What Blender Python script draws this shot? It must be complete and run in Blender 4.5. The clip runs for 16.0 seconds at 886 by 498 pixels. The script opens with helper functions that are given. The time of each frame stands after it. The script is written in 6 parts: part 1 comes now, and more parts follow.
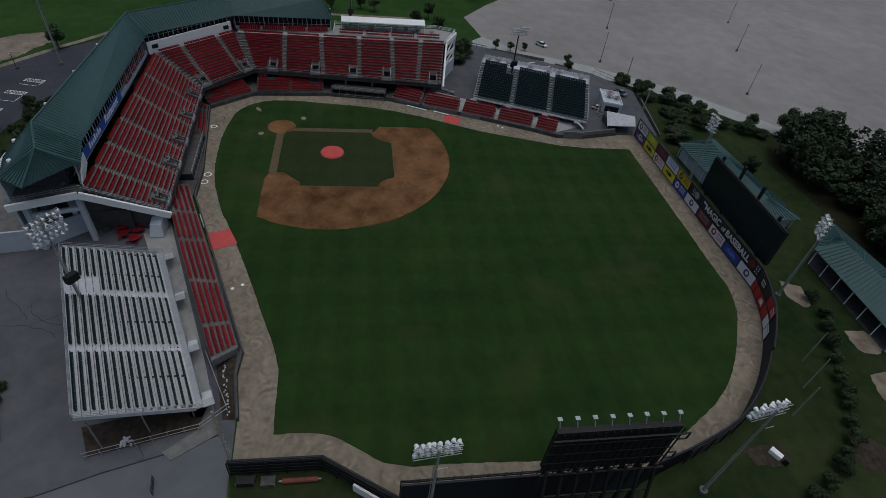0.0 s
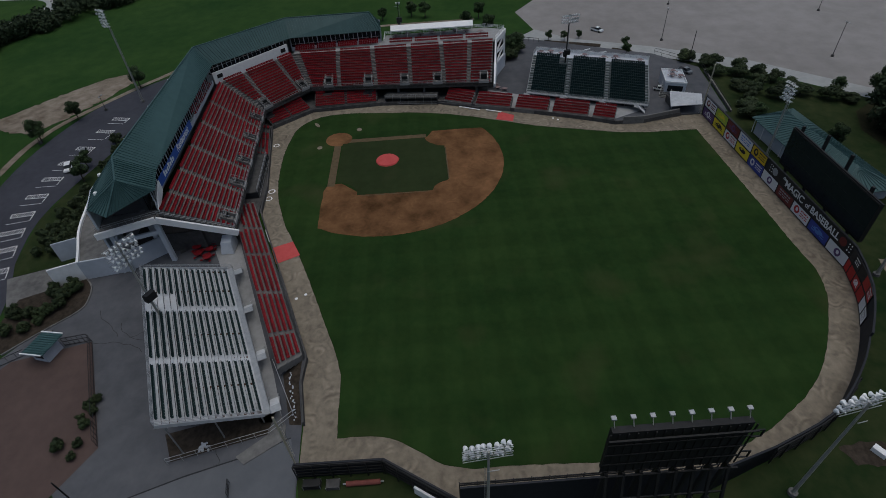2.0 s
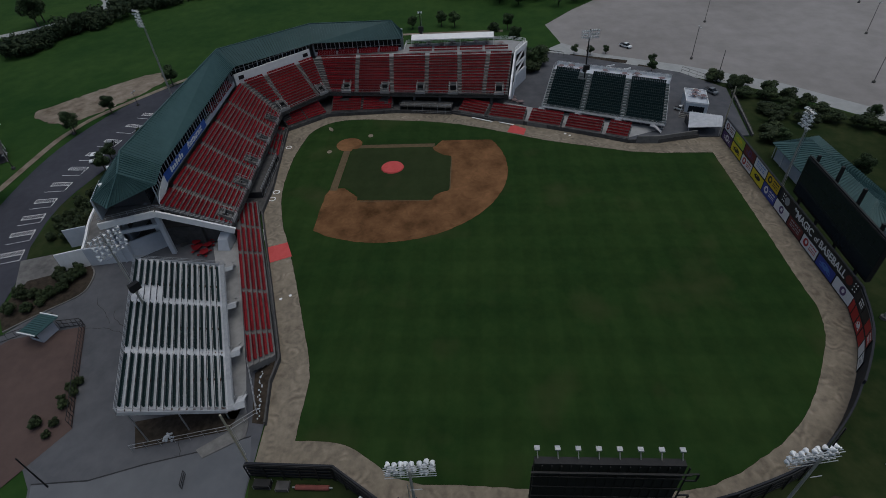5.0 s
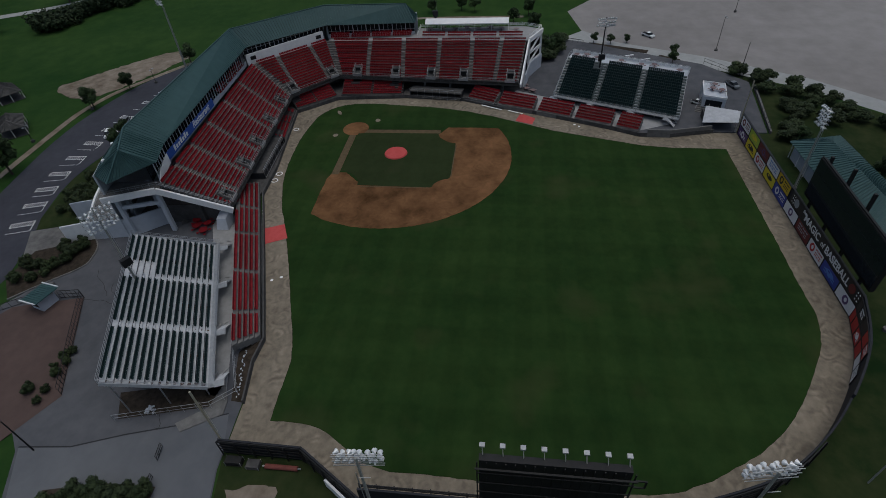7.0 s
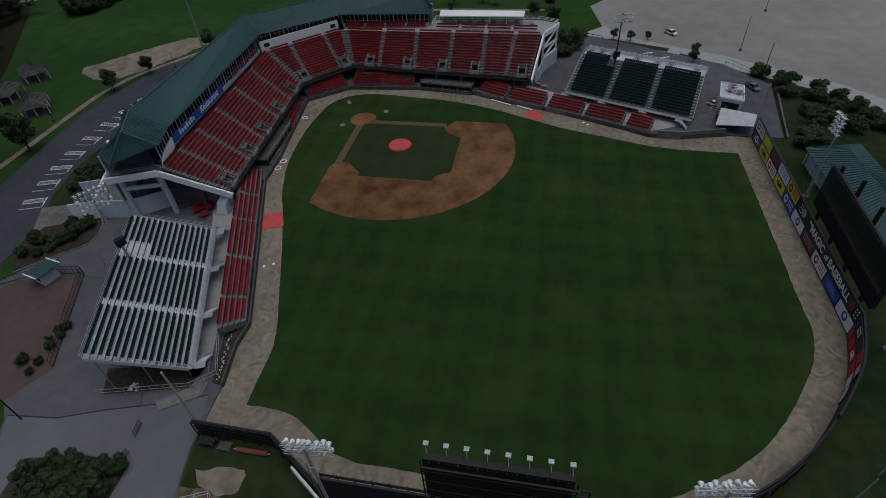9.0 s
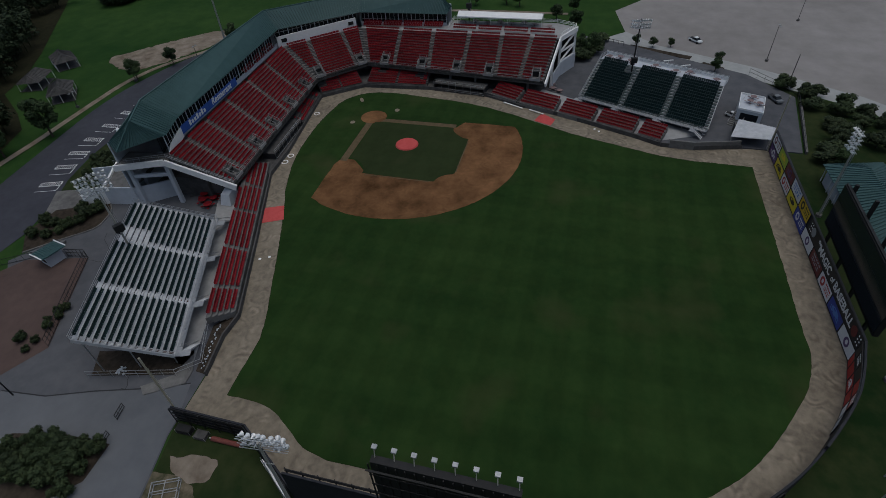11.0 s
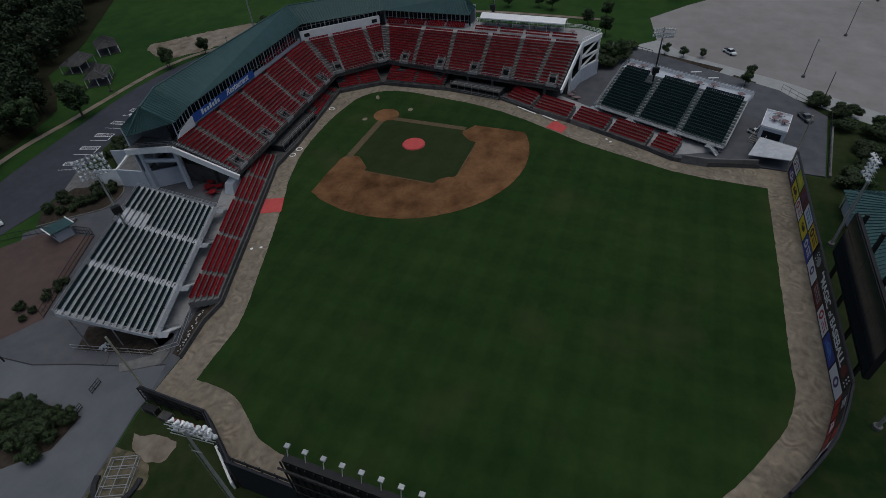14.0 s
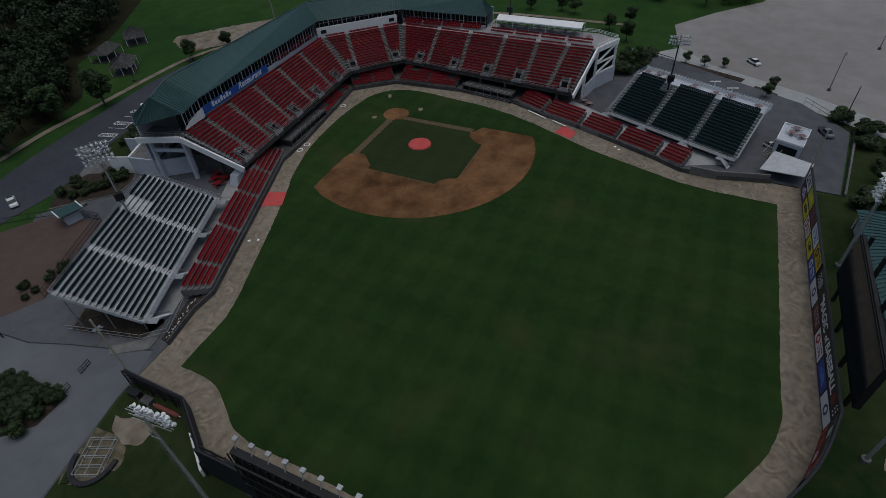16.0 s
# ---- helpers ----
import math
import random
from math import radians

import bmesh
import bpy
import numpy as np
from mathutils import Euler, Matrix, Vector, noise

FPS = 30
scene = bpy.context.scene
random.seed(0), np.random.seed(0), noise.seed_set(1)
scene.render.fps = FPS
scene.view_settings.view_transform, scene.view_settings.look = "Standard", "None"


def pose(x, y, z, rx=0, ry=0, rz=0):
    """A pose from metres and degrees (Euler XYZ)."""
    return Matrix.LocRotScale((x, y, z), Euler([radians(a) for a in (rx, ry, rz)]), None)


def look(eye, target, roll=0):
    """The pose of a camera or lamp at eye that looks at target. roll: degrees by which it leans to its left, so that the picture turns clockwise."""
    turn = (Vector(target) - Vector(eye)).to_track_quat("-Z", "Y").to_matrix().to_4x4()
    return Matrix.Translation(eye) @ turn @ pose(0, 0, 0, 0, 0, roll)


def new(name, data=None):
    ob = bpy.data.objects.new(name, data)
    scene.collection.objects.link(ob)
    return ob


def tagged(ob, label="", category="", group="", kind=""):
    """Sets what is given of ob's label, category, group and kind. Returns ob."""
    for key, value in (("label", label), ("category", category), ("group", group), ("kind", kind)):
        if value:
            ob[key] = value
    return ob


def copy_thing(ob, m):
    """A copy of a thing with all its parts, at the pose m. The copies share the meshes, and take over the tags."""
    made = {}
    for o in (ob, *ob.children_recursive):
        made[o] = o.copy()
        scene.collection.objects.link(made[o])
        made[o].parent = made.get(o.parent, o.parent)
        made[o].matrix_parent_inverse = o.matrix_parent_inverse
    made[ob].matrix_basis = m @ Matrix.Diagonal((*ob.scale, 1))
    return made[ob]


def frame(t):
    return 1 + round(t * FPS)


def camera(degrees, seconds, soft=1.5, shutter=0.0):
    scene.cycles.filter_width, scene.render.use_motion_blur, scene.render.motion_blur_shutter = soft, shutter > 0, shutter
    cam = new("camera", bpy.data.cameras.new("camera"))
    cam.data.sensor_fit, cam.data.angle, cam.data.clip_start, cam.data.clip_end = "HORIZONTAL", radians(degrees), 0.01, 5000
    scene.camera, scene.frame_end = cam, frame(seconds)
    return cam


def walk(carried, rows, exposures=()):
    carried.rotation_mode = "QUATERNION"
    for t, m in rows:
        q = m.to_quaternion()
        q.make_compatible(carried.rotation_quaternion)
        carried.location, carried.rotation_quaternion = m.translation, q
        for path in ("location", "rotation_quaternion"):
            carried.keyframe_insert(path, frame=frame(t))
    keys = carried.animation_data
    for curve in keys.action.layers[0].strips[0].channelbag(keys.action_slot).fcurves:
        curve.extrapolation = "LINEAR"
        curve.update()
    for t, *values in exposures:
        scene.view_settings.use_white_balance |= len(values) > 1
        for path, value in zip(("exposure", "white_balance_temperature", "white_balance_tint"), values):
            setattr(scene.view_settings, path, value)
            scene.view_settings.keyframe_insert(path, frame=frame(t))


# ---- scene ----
cam = camera(79.5, 16.0, soft=0.75)
PATH = [
    (0, (140.368, 20.674, 80.021), (138.902, 20.973, 78.694), 7.1),
    (0.5, (140.249, 21.626, 79.76), (138.77, 21.83, 78.429), 2.6),
    (1, (140.151, 21.855, 79.616), (138.66, 21.925, 78.285), -3.7),
    (1.5, (140.164, 23.083, 79.52), (138.67, 23.124, 78.192), -4.1),
    (2, (140.404, 25.201, 79.429), (138.909, 25.217, 78.101), -3.9),
    (2.5, (140.44, 27.213, 79.338), (138.944, 27.199, 78.011), -3.9),
    (3, (140.23, 29.24, 79.163), (138.727, 29.2, 77.844), -3.9),
    (3.5, (140.01, 31.153, 79.116), (138.488, 31.094, 77.819), -3.9),
    (4, (139.843, 33.134, 79.164), (138.321, 33.051, 77.869), -3.9),
    (4.5, (139.763, 34.997, 79.222), (138.244, 34.888, 77.926), -3.9),
    (7, (138.031, 44.511, 78.754), (136.56, 44.273, 77.42), -4.1),
    (7.5, (137.616, 46.411, 78.609), (136.156, 46.15, 77.269), -4.1),
    (8, (137.188, 48.31, 78.465), (135.739, 48.023, 77.117), -4.1),
    (8.5, (136.72, 50.101, 78.339), (135.276, 49.791, 76.99), -4.1),
    (9, (136.203, 51.96, 78.251), (134.765, 51.624, 76.902), -4.1),
    (11.5, (133.211, 60.43, 77.428), (131.801, 59.969, 76.087), -3.8),
    (12, (132.458, 62.403, 77.352), (131.057, 61.915, 76.012), -3.8),
    (12.5, (131.727, 63.953, 77.192), (130.332, 63.443, 75.853), -3.8),
    (13, (130.862, 65.824, 77.223), (129.477, 65.289, 75.884), -3.8),
    (13.5, (130.107, 67.386, 77.105), (128.729, 66.829, 75.766), -3.7),
    (14, (129.308, 69.259, 76.989), (127.939, 68.678, 75.653), -3.8),
    (14.5, (128.5, 70.834, 76.963), (127.14, 70.23, 75.626), -3.7),
    (15, (127.475, 72.771, 76.976), (126.128, 72.14, 75.64), -3.8),
    (15.5, (126.806, 74.268, 76.749), (125.465, 73.615, 75.415), -3.7),
    (16, (126.038, 75.693, 76.523), (124.706, 75.019, 75.192), -3.5),
]
walk(cam, [(t, look(eye, target, roll)) for t, eye, target, roll in PATH], [(0, -0.17, 6350, 5), (8, -0.2, 6350, 5), (16, -0.26, 6350, 5)])

# ---- light ----
world = bpy.data.worlds.new("world")
scene.world = world
world.use_nodes = True
wn = world.node_tree.nodes
sky = wn.new("ShaderNodeTexSky")
sky.sky_type, sky.sun_disc = "NISHITA", False
sky.sun_elevation, sky.sun_rotation = radians(84), radians(0)
sky.dust_density = 4.0
wn["Background"].inputs[1].default_value = 0.085
world.node_tree.links.new(sky.outputs[0], wn["Background"].inputs[0])
SUN_AT = Vector((0, 14, 135))
sun = new("sun", bpy.data.lights.new("sun", "SUN"))
sun.data.energy, sun.data.angle, sun.data.color = 0.82, radians(60), (0.98, 0.99, 1.0)
sun.matrix_world = look(SUN_AT, (0, 0, 0))


# ---- materials ----
def surface(name, dark, light, size=1.0, rough=0.8, metal=0.0, bump=0.0, fine=0.0, patch=0.35, per_object=0.0, contrast=1.0, gloss=0.3):
    """A procedural surface: grain of `size` metres and broad patches ten times as large, between two colours."""
    m = bpy.data.materials.new(name)
    m.use_nodes = True
    nt = m.node_tree
    n, ln = nt.nodes, nt.links
    b = n["Principled BSDF"]
    geo = n.new("ShaderNodeNewGeometry")
    def grain(scale, detail):
        t = n.new("ShaderNodeTexNoise")
        t.inputs["Scale"].default_value, t.inputs["Detail"].default_value, t.inputs["Roughness"].default_value = scale, detail, 0.62
        ln.new(geo.outputs["Position"], t.inputs["Vector"])
        return t
    a, c = grain(1.0 / size, 6), grain(0.1 / size, 3)
    mix = n.new("ShaderNodeMix")
    mix.inputs[0].default_value = patch
    ln.new(a.outputs[0], mix.inputs[2]), ln.new(c.outputs[0], mix.inputs[3])
    spread = n.new("ShaderNodeMapRange")
    spread.inputs[1].default_value, spread.inputs[2].default_value = 0.5 - 0.2 / contrast, 0.5 + 0.2 / contrast
    ln.new(mix.outputs[0], spread.inputs[0])
    ramp = n.new("ShaderNodeMix")
    ramp.data_type = "RGBA"
    ramp.inputs[6].default_value, ramp.inputs[7].default_value = (*dark, 1), (*light, 1)
    ln.new(spread.outputs[0], ramp.inputs[0])
    out = ramp.outputs[2]
    if per_object:
        info = n.new("ShaderNodeObjectInfo")
        hsv = n.new("ShaderNodeHueSaturation")
        mr = n.new("ShaderNodeMapRange")
        mr.inputs[3].default_value, mr.inputs[4].default_value = 1 - per_object, 1 + per_object
        ln.new(info.outputs["Random"], mr.inputs[0]), ln.new(mr.outputs[0], hsv.inputs["Value"]), ln.new(out, hsv.inputs["Color"])
        out = hsv.outputs[0]
    ln.new(out, b.inputs["Base Color"])
    b.inputs["Roughness"].default_value, b.inputs["Metallic"].default_value = rough, metal
    b.inputs["Specular IOR Level"].default_value = gloss
    if bump:
        bn = n.new("ShaderNodeBump")
        bn.inputs["Strength"].default_value, bn.inputs["Distance"].default_value = 0.6, bump
        ln.new(a.outputs[0], bn.inputs["Height"]), ln.new(bn.outputs[0], b.inputs["Normal"])
    return m


def turf(name, dark, light, worn, stripe):
    """Mown turf: grain, broad mottling, crossed mowing bands and a few worn spots."""
    m = surface(name, dark, light, 2.4, 0.95, bump=0.04, patch=0.55, contrast=1.3, gloss=0.05)
    n, ln = m.node_tree.nodes, m.node_tree.links
    base = n["Principled BSDF"].inputs["Base Color"].links[0].from_socket
    geo = n.new("ShaderNodeNewGeometry")
    sep = n.new("ShaderNodeSeparateXYZ")
    ln.new(geo.outputs["Position"], sep.inputs[0])
    def band(socket, width):
        k = n.new("ShaderNodeMath")
        k.operation, k.inputs[1].default_value = "MULTIPLY", math.pi / width
        s = n.new("ShaderNodeMath")
        s.operation = "SINE"
        ln.new(socket, k.inputs[0]), ln.new(k.outputs[0], s.inputs[0])
        w = n.new("ShaderNodeMath")
        w.operation, w.inputs[1].default_value, w.use_clamp = "MULTIPLY_ADD", 1.6, True
        w.inputs[2].default_value = 0.5
        ln.new(s.outputs[0], w.inputs[0])
        return w.outputs[0]
    add = n.new("ShaderNodeMath")
    add.operation = "ADD"
    ln.new(band(sep.outputs[0], 4.3), add.inputs[0]), ln.new(band(sep.outputs[1], 3.1), add.inputs[1])
    val = n.new("ShaderNodeMapRange")
    val.inputs[1].default_value, val.inputs[2].default_value, val.inputs[3].default_value, val.inputs[4].default_value = 0, 2, 1 - stripe, 1 + stripe
    ln.new(add.outputs[0], val.inputs[0])
    hsv = n.new("ShaderNodeHueSaturation")
    ln.new(val.outputs[0], hsv.inputs["Value"]), ln.new(base, hsv.inputs["Color"])
    big = n.new("ShaderNodeTexNoise")
    big.inputs["Scale"].default_value, big.inputs["Detail"].default_value = 0.055, 4
    ln.new(geo.outputs["Position"], big.inputs["Vector"])
    cut = n.new("ShaderNodeMapRange")
    cut.inputs[1].default_value, cut.inputs[2].default_value, cut.inputs[4].default_value = 0.56, 0.74, 0.75
    ln.new(big.outputs[0], cut.inputs[0])
    mix = n.new("ShaderNodeMix")
    mix.data_type = "RGBA"
    mix.inputs[7].default_value = (*worn, 1)
    ln.new(cut.outputs[0], mix.inputs[0]), ln.new(hsv.outputs[0], mix.inputs[6])
    ln.new(mix.outputs[2], n["Principled BSDF"].inputs["Base Color"])
    return m


def raked(name, dark, light, swirl, size=1.6, contrast=1.3):
    """Sandy dirt with curved drag marks."""
    m = surface(name, dark, light, size, 0.95, bump=0.03, patch=0.45, contrast=contrast, gloss=0.05)
    n, ln = m.node_tree.nodes, m.node_tree.links
    base = n["Principled BSDF"].inputs["Base Color"].links[0].from_socket
    geo = n.new("ShaderNodeNewGeometry")
    vor = n.new("ShaderNodeTexVoronoi")
    vor.inputs["Scale"].default_value = 0.24
    warp = n.new("ShaderNodeTexNoise")
    warp.inputs["Scale"].default_value = 0.5
    ln.new(geo.outputs["Position"], warp.inputs["Vector"])
    addv = n.new("ShaderNodeVectorMath")
    addv.operation = "ADD"
    ln.new(geo.outputs["Position"], addv.inputs[0]), ln.new(warp.outputs["Color"], addv.inputs[1])
    ln.new(addv.outputs[0], vor.inputs["Vector"])
    k = n.new("ShaderNodeMath")
    k.operation, k.inputs[1].default_value = "MULTIPLY", 26.0
    s = n.new("ShaderNodeMath")
    s.operation = "SINE"
    ln.new(vor.outputs["Distance"], k.inputs[0]), ln.new(k.outputs[0], s.inputs[0])
    patchy = n.new("ShaderNodeTexNoise")
    patchy.inputs["Scale"].default_value = 0.35
    ln.new(geo.outputs["Position"], patchy.inputs["Vector"])
    cut = n.new("ShaderNodeMapRange")
    cut.inputs[1].default_value, cut.inputs[2].default_value = 0.45, 0.65
    ln.new(patchy.outputs[0], cut.inputs[0])
    mul = n.new("ShaderNodeMath")
    mul.operation = "MULTIPLY"
    ln.new(s.outputs[0], mul.inputs[0]), ln.new(cut.outputs[0], mul.inputs[1])
    val = n.new("ShaderNodeMapRange")
    val.inputs[1].default_value, val.inputs[2].default_value, val.inputs[3].default_value, val.inputs[4].default_value = -1, 1, 1 - swirl, 1 + swirl
    ln.new(mul.outputs[0], val.inputs[0])
    hsv = n.new("ShaderNodeHueSaturation")
    ln.new(val.outputs[0], hsv.inputs["Value"]), ln.new(base, hsv.inputs["Color"])
    ln.new(hsv.outputs[0], n["Principled BSDF"].inputs["Base Color"])
    return m


GRASS_FIELD = turf("mown_turf", (0.0118, 0.029, 0.008), (0.0235, 0.0455, 0.0125), (0.04, 0.048, 0.019), 0.1)
GRASS_INNER = turf("infield_turf", (0.0195, 0.029, 0.0115), (0.029, 0.04, 0.016), (0.038, 0.038, 0.018), 0.05)
GRASS_FAR = surface("meadow_grass", (0.0135, 0.04, 0.01), (0.035, 0.07, 0.018), 6.0, 0.95, bump=0.1, patch=0.6, contrast=1.3, gloss=0.05)
GRASS_ROUGH = surface("rough_grass", (0.009, 0.022, 0.007), (0.034, 0.042, 0.017), 3.0, 0.95, bump=0.1, patch=0.55, contrast=1.5, gloss=0.05)
TRACK = raked("warning_track_sand", (0.125, 0.106, 0.082), (0.25, 0.213, 0.165), 0.24)
SKIN = raked("infield_clay", (0.05, 0.0245, 0.0105), (0.23, 0.118, 0.056), 0.09, 7.0, 1.35)
PATHDIRT = surface("worn_clay", (0.07, 0.055, 0.03), (0.13, 0.095, 0.06), 1.2, 0.95, bump=0.02, gloss=0.05)
GRAVEL = surface("gravel_lot", (0.19, 0.178, 0.172), (0.29, 0.275, 0.27), 7.0, 0.95, bump=0.05, patch=0.6, contrast=1.2, gloss=0.05)
GRAVEL_PALE = surface("pale_gravel_road", (0.25, 0.26, 0.26), (0.35, 0.355, 0.35), 3.0, 0.95, gloss=0.05)
BARE = surface("bare_sandy_soil", (0.12, 0.095, 0.07), (0.27, 0.23, 0.19), 4.0, 0.95, bump=0.05, contrast=1.4, gloss=0.05)
MULCH = surface("brown_mulch", (0.022, 0.018, 0.014), (0.06, 0.048, 0.038), 1.0, 0.95, bump=0.05, contrast=1.4, gloss=0.05)
ASPHALT = surface("asphalt", (0.033, 0.035, 0.045), (0.058, 0.06, 0.074), 2.0, 0.9, patch=0.6, gloss=0.15)
PAVING = surface("worn_asphalt_paving", (0.058, 0.061, 0.07), (0.108, 0.11, 0.12), 3.5, 0.9, patch=0.55, contrast=1.3, gloss=0.15)
BRICKPAVE = surface("brick_red_paving", (0.06, 0.042, 0.038), (0.105, 0.072, 0.064), 2.5, 0.9, patch=0.6, gloss=0.15)
CONCRETE = surface("weathered_concrete", (0.085, 0.083, 0.082), (0.18, 0.175, 0.17), 1.4, 0.85, patch=0.5, contrast=1.3, gloss=0.15)
CONCRETE_PALE = surface("pale_concrete_slab", (0.2, 0.2, 0.202), (0.33, 0.328, 0.33), 1.8, 0.85, patch=0.5, contrast=1.2, gloss=0.15)
AISLE = surface("worn_tan_concrete_steps", (0.1, 0.09, 0.08), (0.19, 0.17, 0.152), 1.0, 0.85, contrast=1.3, gloss=0.15)
# darker grey copy of the concrete, for the under-deck parts, low walls and small roofs
CONCRETE_DARK = surface("dark_grey_concrete", (0.045, 0.044, 0.045), (0.095, 0.092, 0.09), 1.4, 0.85, contrast=1.3, gloss=0.15)
STAND = surface("grandstand_pale_render", (0.36, 0.385, 0.43), (0.52, 0.55, 0.6), 2.0, 0.7, patch=0.5, gloss=0.2)
WHITE = surface("white_paint", (0.68, 0.68, 0.68), (0.82, 0.82, 0.82), 1.0, 0.5)
RED = surface("red_seat_plastic", (0.09, 0.006, 0.009), (0.23, 0.013, 0.019), 0.8, 0.55, per_object=0.18, gloss=0.15)
REDPAD = surface("red_rubber_mat", (0.4, 0.055, 0.055), (0.52, 0.095, 0.09), 1.5, 0.8, gloss=0.1)
GREEN_SEAT = surface("dark_green_seat", (0.007, 0.019, 0.02), (0.014, 0.032, 0.033), 0.8, 0.5, per_object=0.1, gloss=0.2)
ALU = surface("aluminium_bench", (0.36, 0.37, 0.39), (0.56, 0.57, 0.59), 1.2, 0.45, metal=0.1)
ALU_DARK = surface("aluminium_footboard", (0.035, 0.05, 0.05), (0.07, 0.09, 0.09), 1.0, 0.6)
STEEL = surface("galvanised_steel", (0.28, 0.29, 0.3), (0.42, 0.43, 0.44), 0.6, 0.45, metal=0.6)
POLE = surface("concrete_grey_pole", (0.22, 0.22, 0.2), (0.32, 0.32, 0.3), 0.8, 0.6)
DARK_STEEL = surface("black_painted_steel", (0.007, 0.007, 0.008), (0.017, 0.017, 0.018), 0.8, 0.6)
RUST = surface("rusted_steel", (0.06, 0.03, 0.02), (0.12, 0.06, 0.04), 0.6, 0.8)
DARK = surface("dark_interior", (0.015, 0.016, 0.018), (0.03, 0.03, 0.034), 1.0, 0.8)
GLASS = surface("dark_window_glass", (0.012, 0.015, 0.018), (0.02, 0.024, 0.028), 1.0, 0.12)
ROOF_GREEN = surface("green_metal_roof", (0.026, 0.063, 0.064), (0.045, 0.092, 0.094), 2.2, 0.5, patch=0.5, gloss=0.25)
WALLPAD = surface("dark_fence_padding", (0.01, 0.011, 0.015), (0.021, 0.023, 0.03), 1.0, 0.7)
LEAF = surface("leaf_green", (0.018, 0.036, 0.012), (0.042, 0.07, 0.024), 0.7, 0.8, per_object=0.2)
LEAF_DARK = surface("dark_wood_leaves", (0.009, 0.019, 0.0075), (0.028, 0.043, 0.017), 1.5, 0.8, per_object=0.25)
LEAF_SHRUB = surface("shrub_leaves", (0.014, 0.027, 0.01), (0.04, 0.056, 0.02), 1.0, 0.8, per_object=0.25)
BARK = surface("bark", (0.04, 0.032, 0.025), (0.08, 0.065, 0.05), 0.3, 0.9)
# near-black: the shade below the tree crowns is put into this colour
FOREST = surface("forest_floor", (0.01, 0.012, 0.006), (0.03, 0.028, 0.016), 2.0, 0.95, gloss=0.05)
YELLOW = surface("faded_yellow_pole_paint", (0.27, 0.25, 0.19), (0.37, 0.345, 0.27), 1.0, 0.6)
BLUE = surface("blue_banner", (0.03, 0.08, 0.32), (0.05, 0.12, 0.42), 1.0, 0.5)


# ---- building helpers ----
def finish(bm, name, material, smooth=False):
    me = bpy.data.meshes.new(name)
    bm.normal_update()
    bm.to_mesh(me)
    bm.free()
    me.materials.append(material)
    if smooth:
        for p in me.polygons:
            p.use_smooth = True
    return me


def part(name, bm, material, parent=None, label="", smooth=False):
    ob = new(name, finish(bm, name, material, smooth))
    if parent is not None:
        ob.parent = parent
    if label:
        ob["label"] = label
    return ob


def empty(name, at=(0, 0, 0), turn=0.0):
    ob = new(name)
    ob.matrix_world = pose(*at, 0, 0, turn)
    return ob


def box(bm, x0, y0, z0, x1, y1, z1, m=None):
    vs = [bm.verts.new(Vector(c) if m is None else m @ Vector(c)) for c in
          ((x0, y0, z0), (x1, y0, z0), (x1, y1, z0), (x0, y1, z0), (x0, y0, z1), (x1, y0, z1), (x1, y1, z1), (x0, y1, z1))]
    for f in ((3, 2, 1, 0), (4, 5, 6, 7), (0, 1, 5, 4), (1, 2, 6, 5), (2, 3, 7, 6), (3, 0, 4, 7)):
        bm.faces.new([vs[i] for i in f])


def hexa(bm, low, high):
    """A solid between two four-cornered faces, given counter-clockwise from above."""
    a, b = [bm.verts.new(Vector(p)) for p in low], [bm.verts.new(Vector(p)) for p in high]
    bm.faces.new(a[::-1]), bm.faces.new(b)
    for i in range(4):
        bm.faces.new((a[i], a[(i + 1) % 4], b[(i + 1) % 4], b[i]))


def beam(bm, a, b, w, h=None, sides=4, taper=1.0):
    """A bar from a to b, w wide and h high (round for more sides)."""
    a, b, h = Vector(a), Vector(b), h or w
    d = (b - a).normalized()
    up = Vector((0, 0, 1)) if abs(d.z) < 0.95 else Vector((1, 0, 0))
    s = d.cross(up).normalized()
    u = s.cross(d)
    rings = []
    for p, k in ((a, 1.0), (b, taper)):
        ring = []
        for i in range(sides):
            t = 2 * math.pi * (i + 0.5) / sides
            f = 0.7071 if sides == 4 else 0.5
            ring.append(bm.verts.new(p + s * (math.cos(t) * w * f * k) + u * (math.sin(t) * h * f * k)))
        rings.append(ring)
    for i in range(sides):
        j = (i + 1) % sides
        bm.faces.new((rings[0][i], rings[0][j], rings[1][j], rings[1][i]))
    bm.faces.new(rings[0][::-1]), bm.faces.new(rings[1])


def sheet(bm, pts, z, drop=0.0):
    """A flat outline at height z, with sides that reach down by drop."""
    top = [bm.verts.new((x, y, z)) for x, y in pts]
    f = bm.faces.new(top)
    f.normal_update()
    if f.normal.z < 0:
        f.normal_flip()
    if len(pts) > 4:
        bmesh.ops.triangulate(bm, faces=[f], ngon_method="EAR_CLIP")
    if drop:
        low = [bm.verts.new((x, y, z - drop)) for x, y in pts]
        for i in range(len(pts)):
            j = (i + 1) % len(pts)
            bm.faces.new((top[i], low[i], low[j], top[j]))


def ground_patch(name, pts, z, material, label, category, drop=0.0):
    bm = bmesh.new()
    sheet(bm, pts, z, drop)
    bmesh.ops.recalc_face_normals(bm, faces=bm.faces[:]) if drop else None
    return tagged(part(name, bm, material), label, category, kind="structure")


def arc(cx, cy, r, a0, a1, n=16):
    return [(cx + r * math.cos(radians(a0 + (a1 - a0) * i / n)), cy + r * math.sin(radians(a0 + (a1 - a0) * i / n))) for i in range(n + 1)]


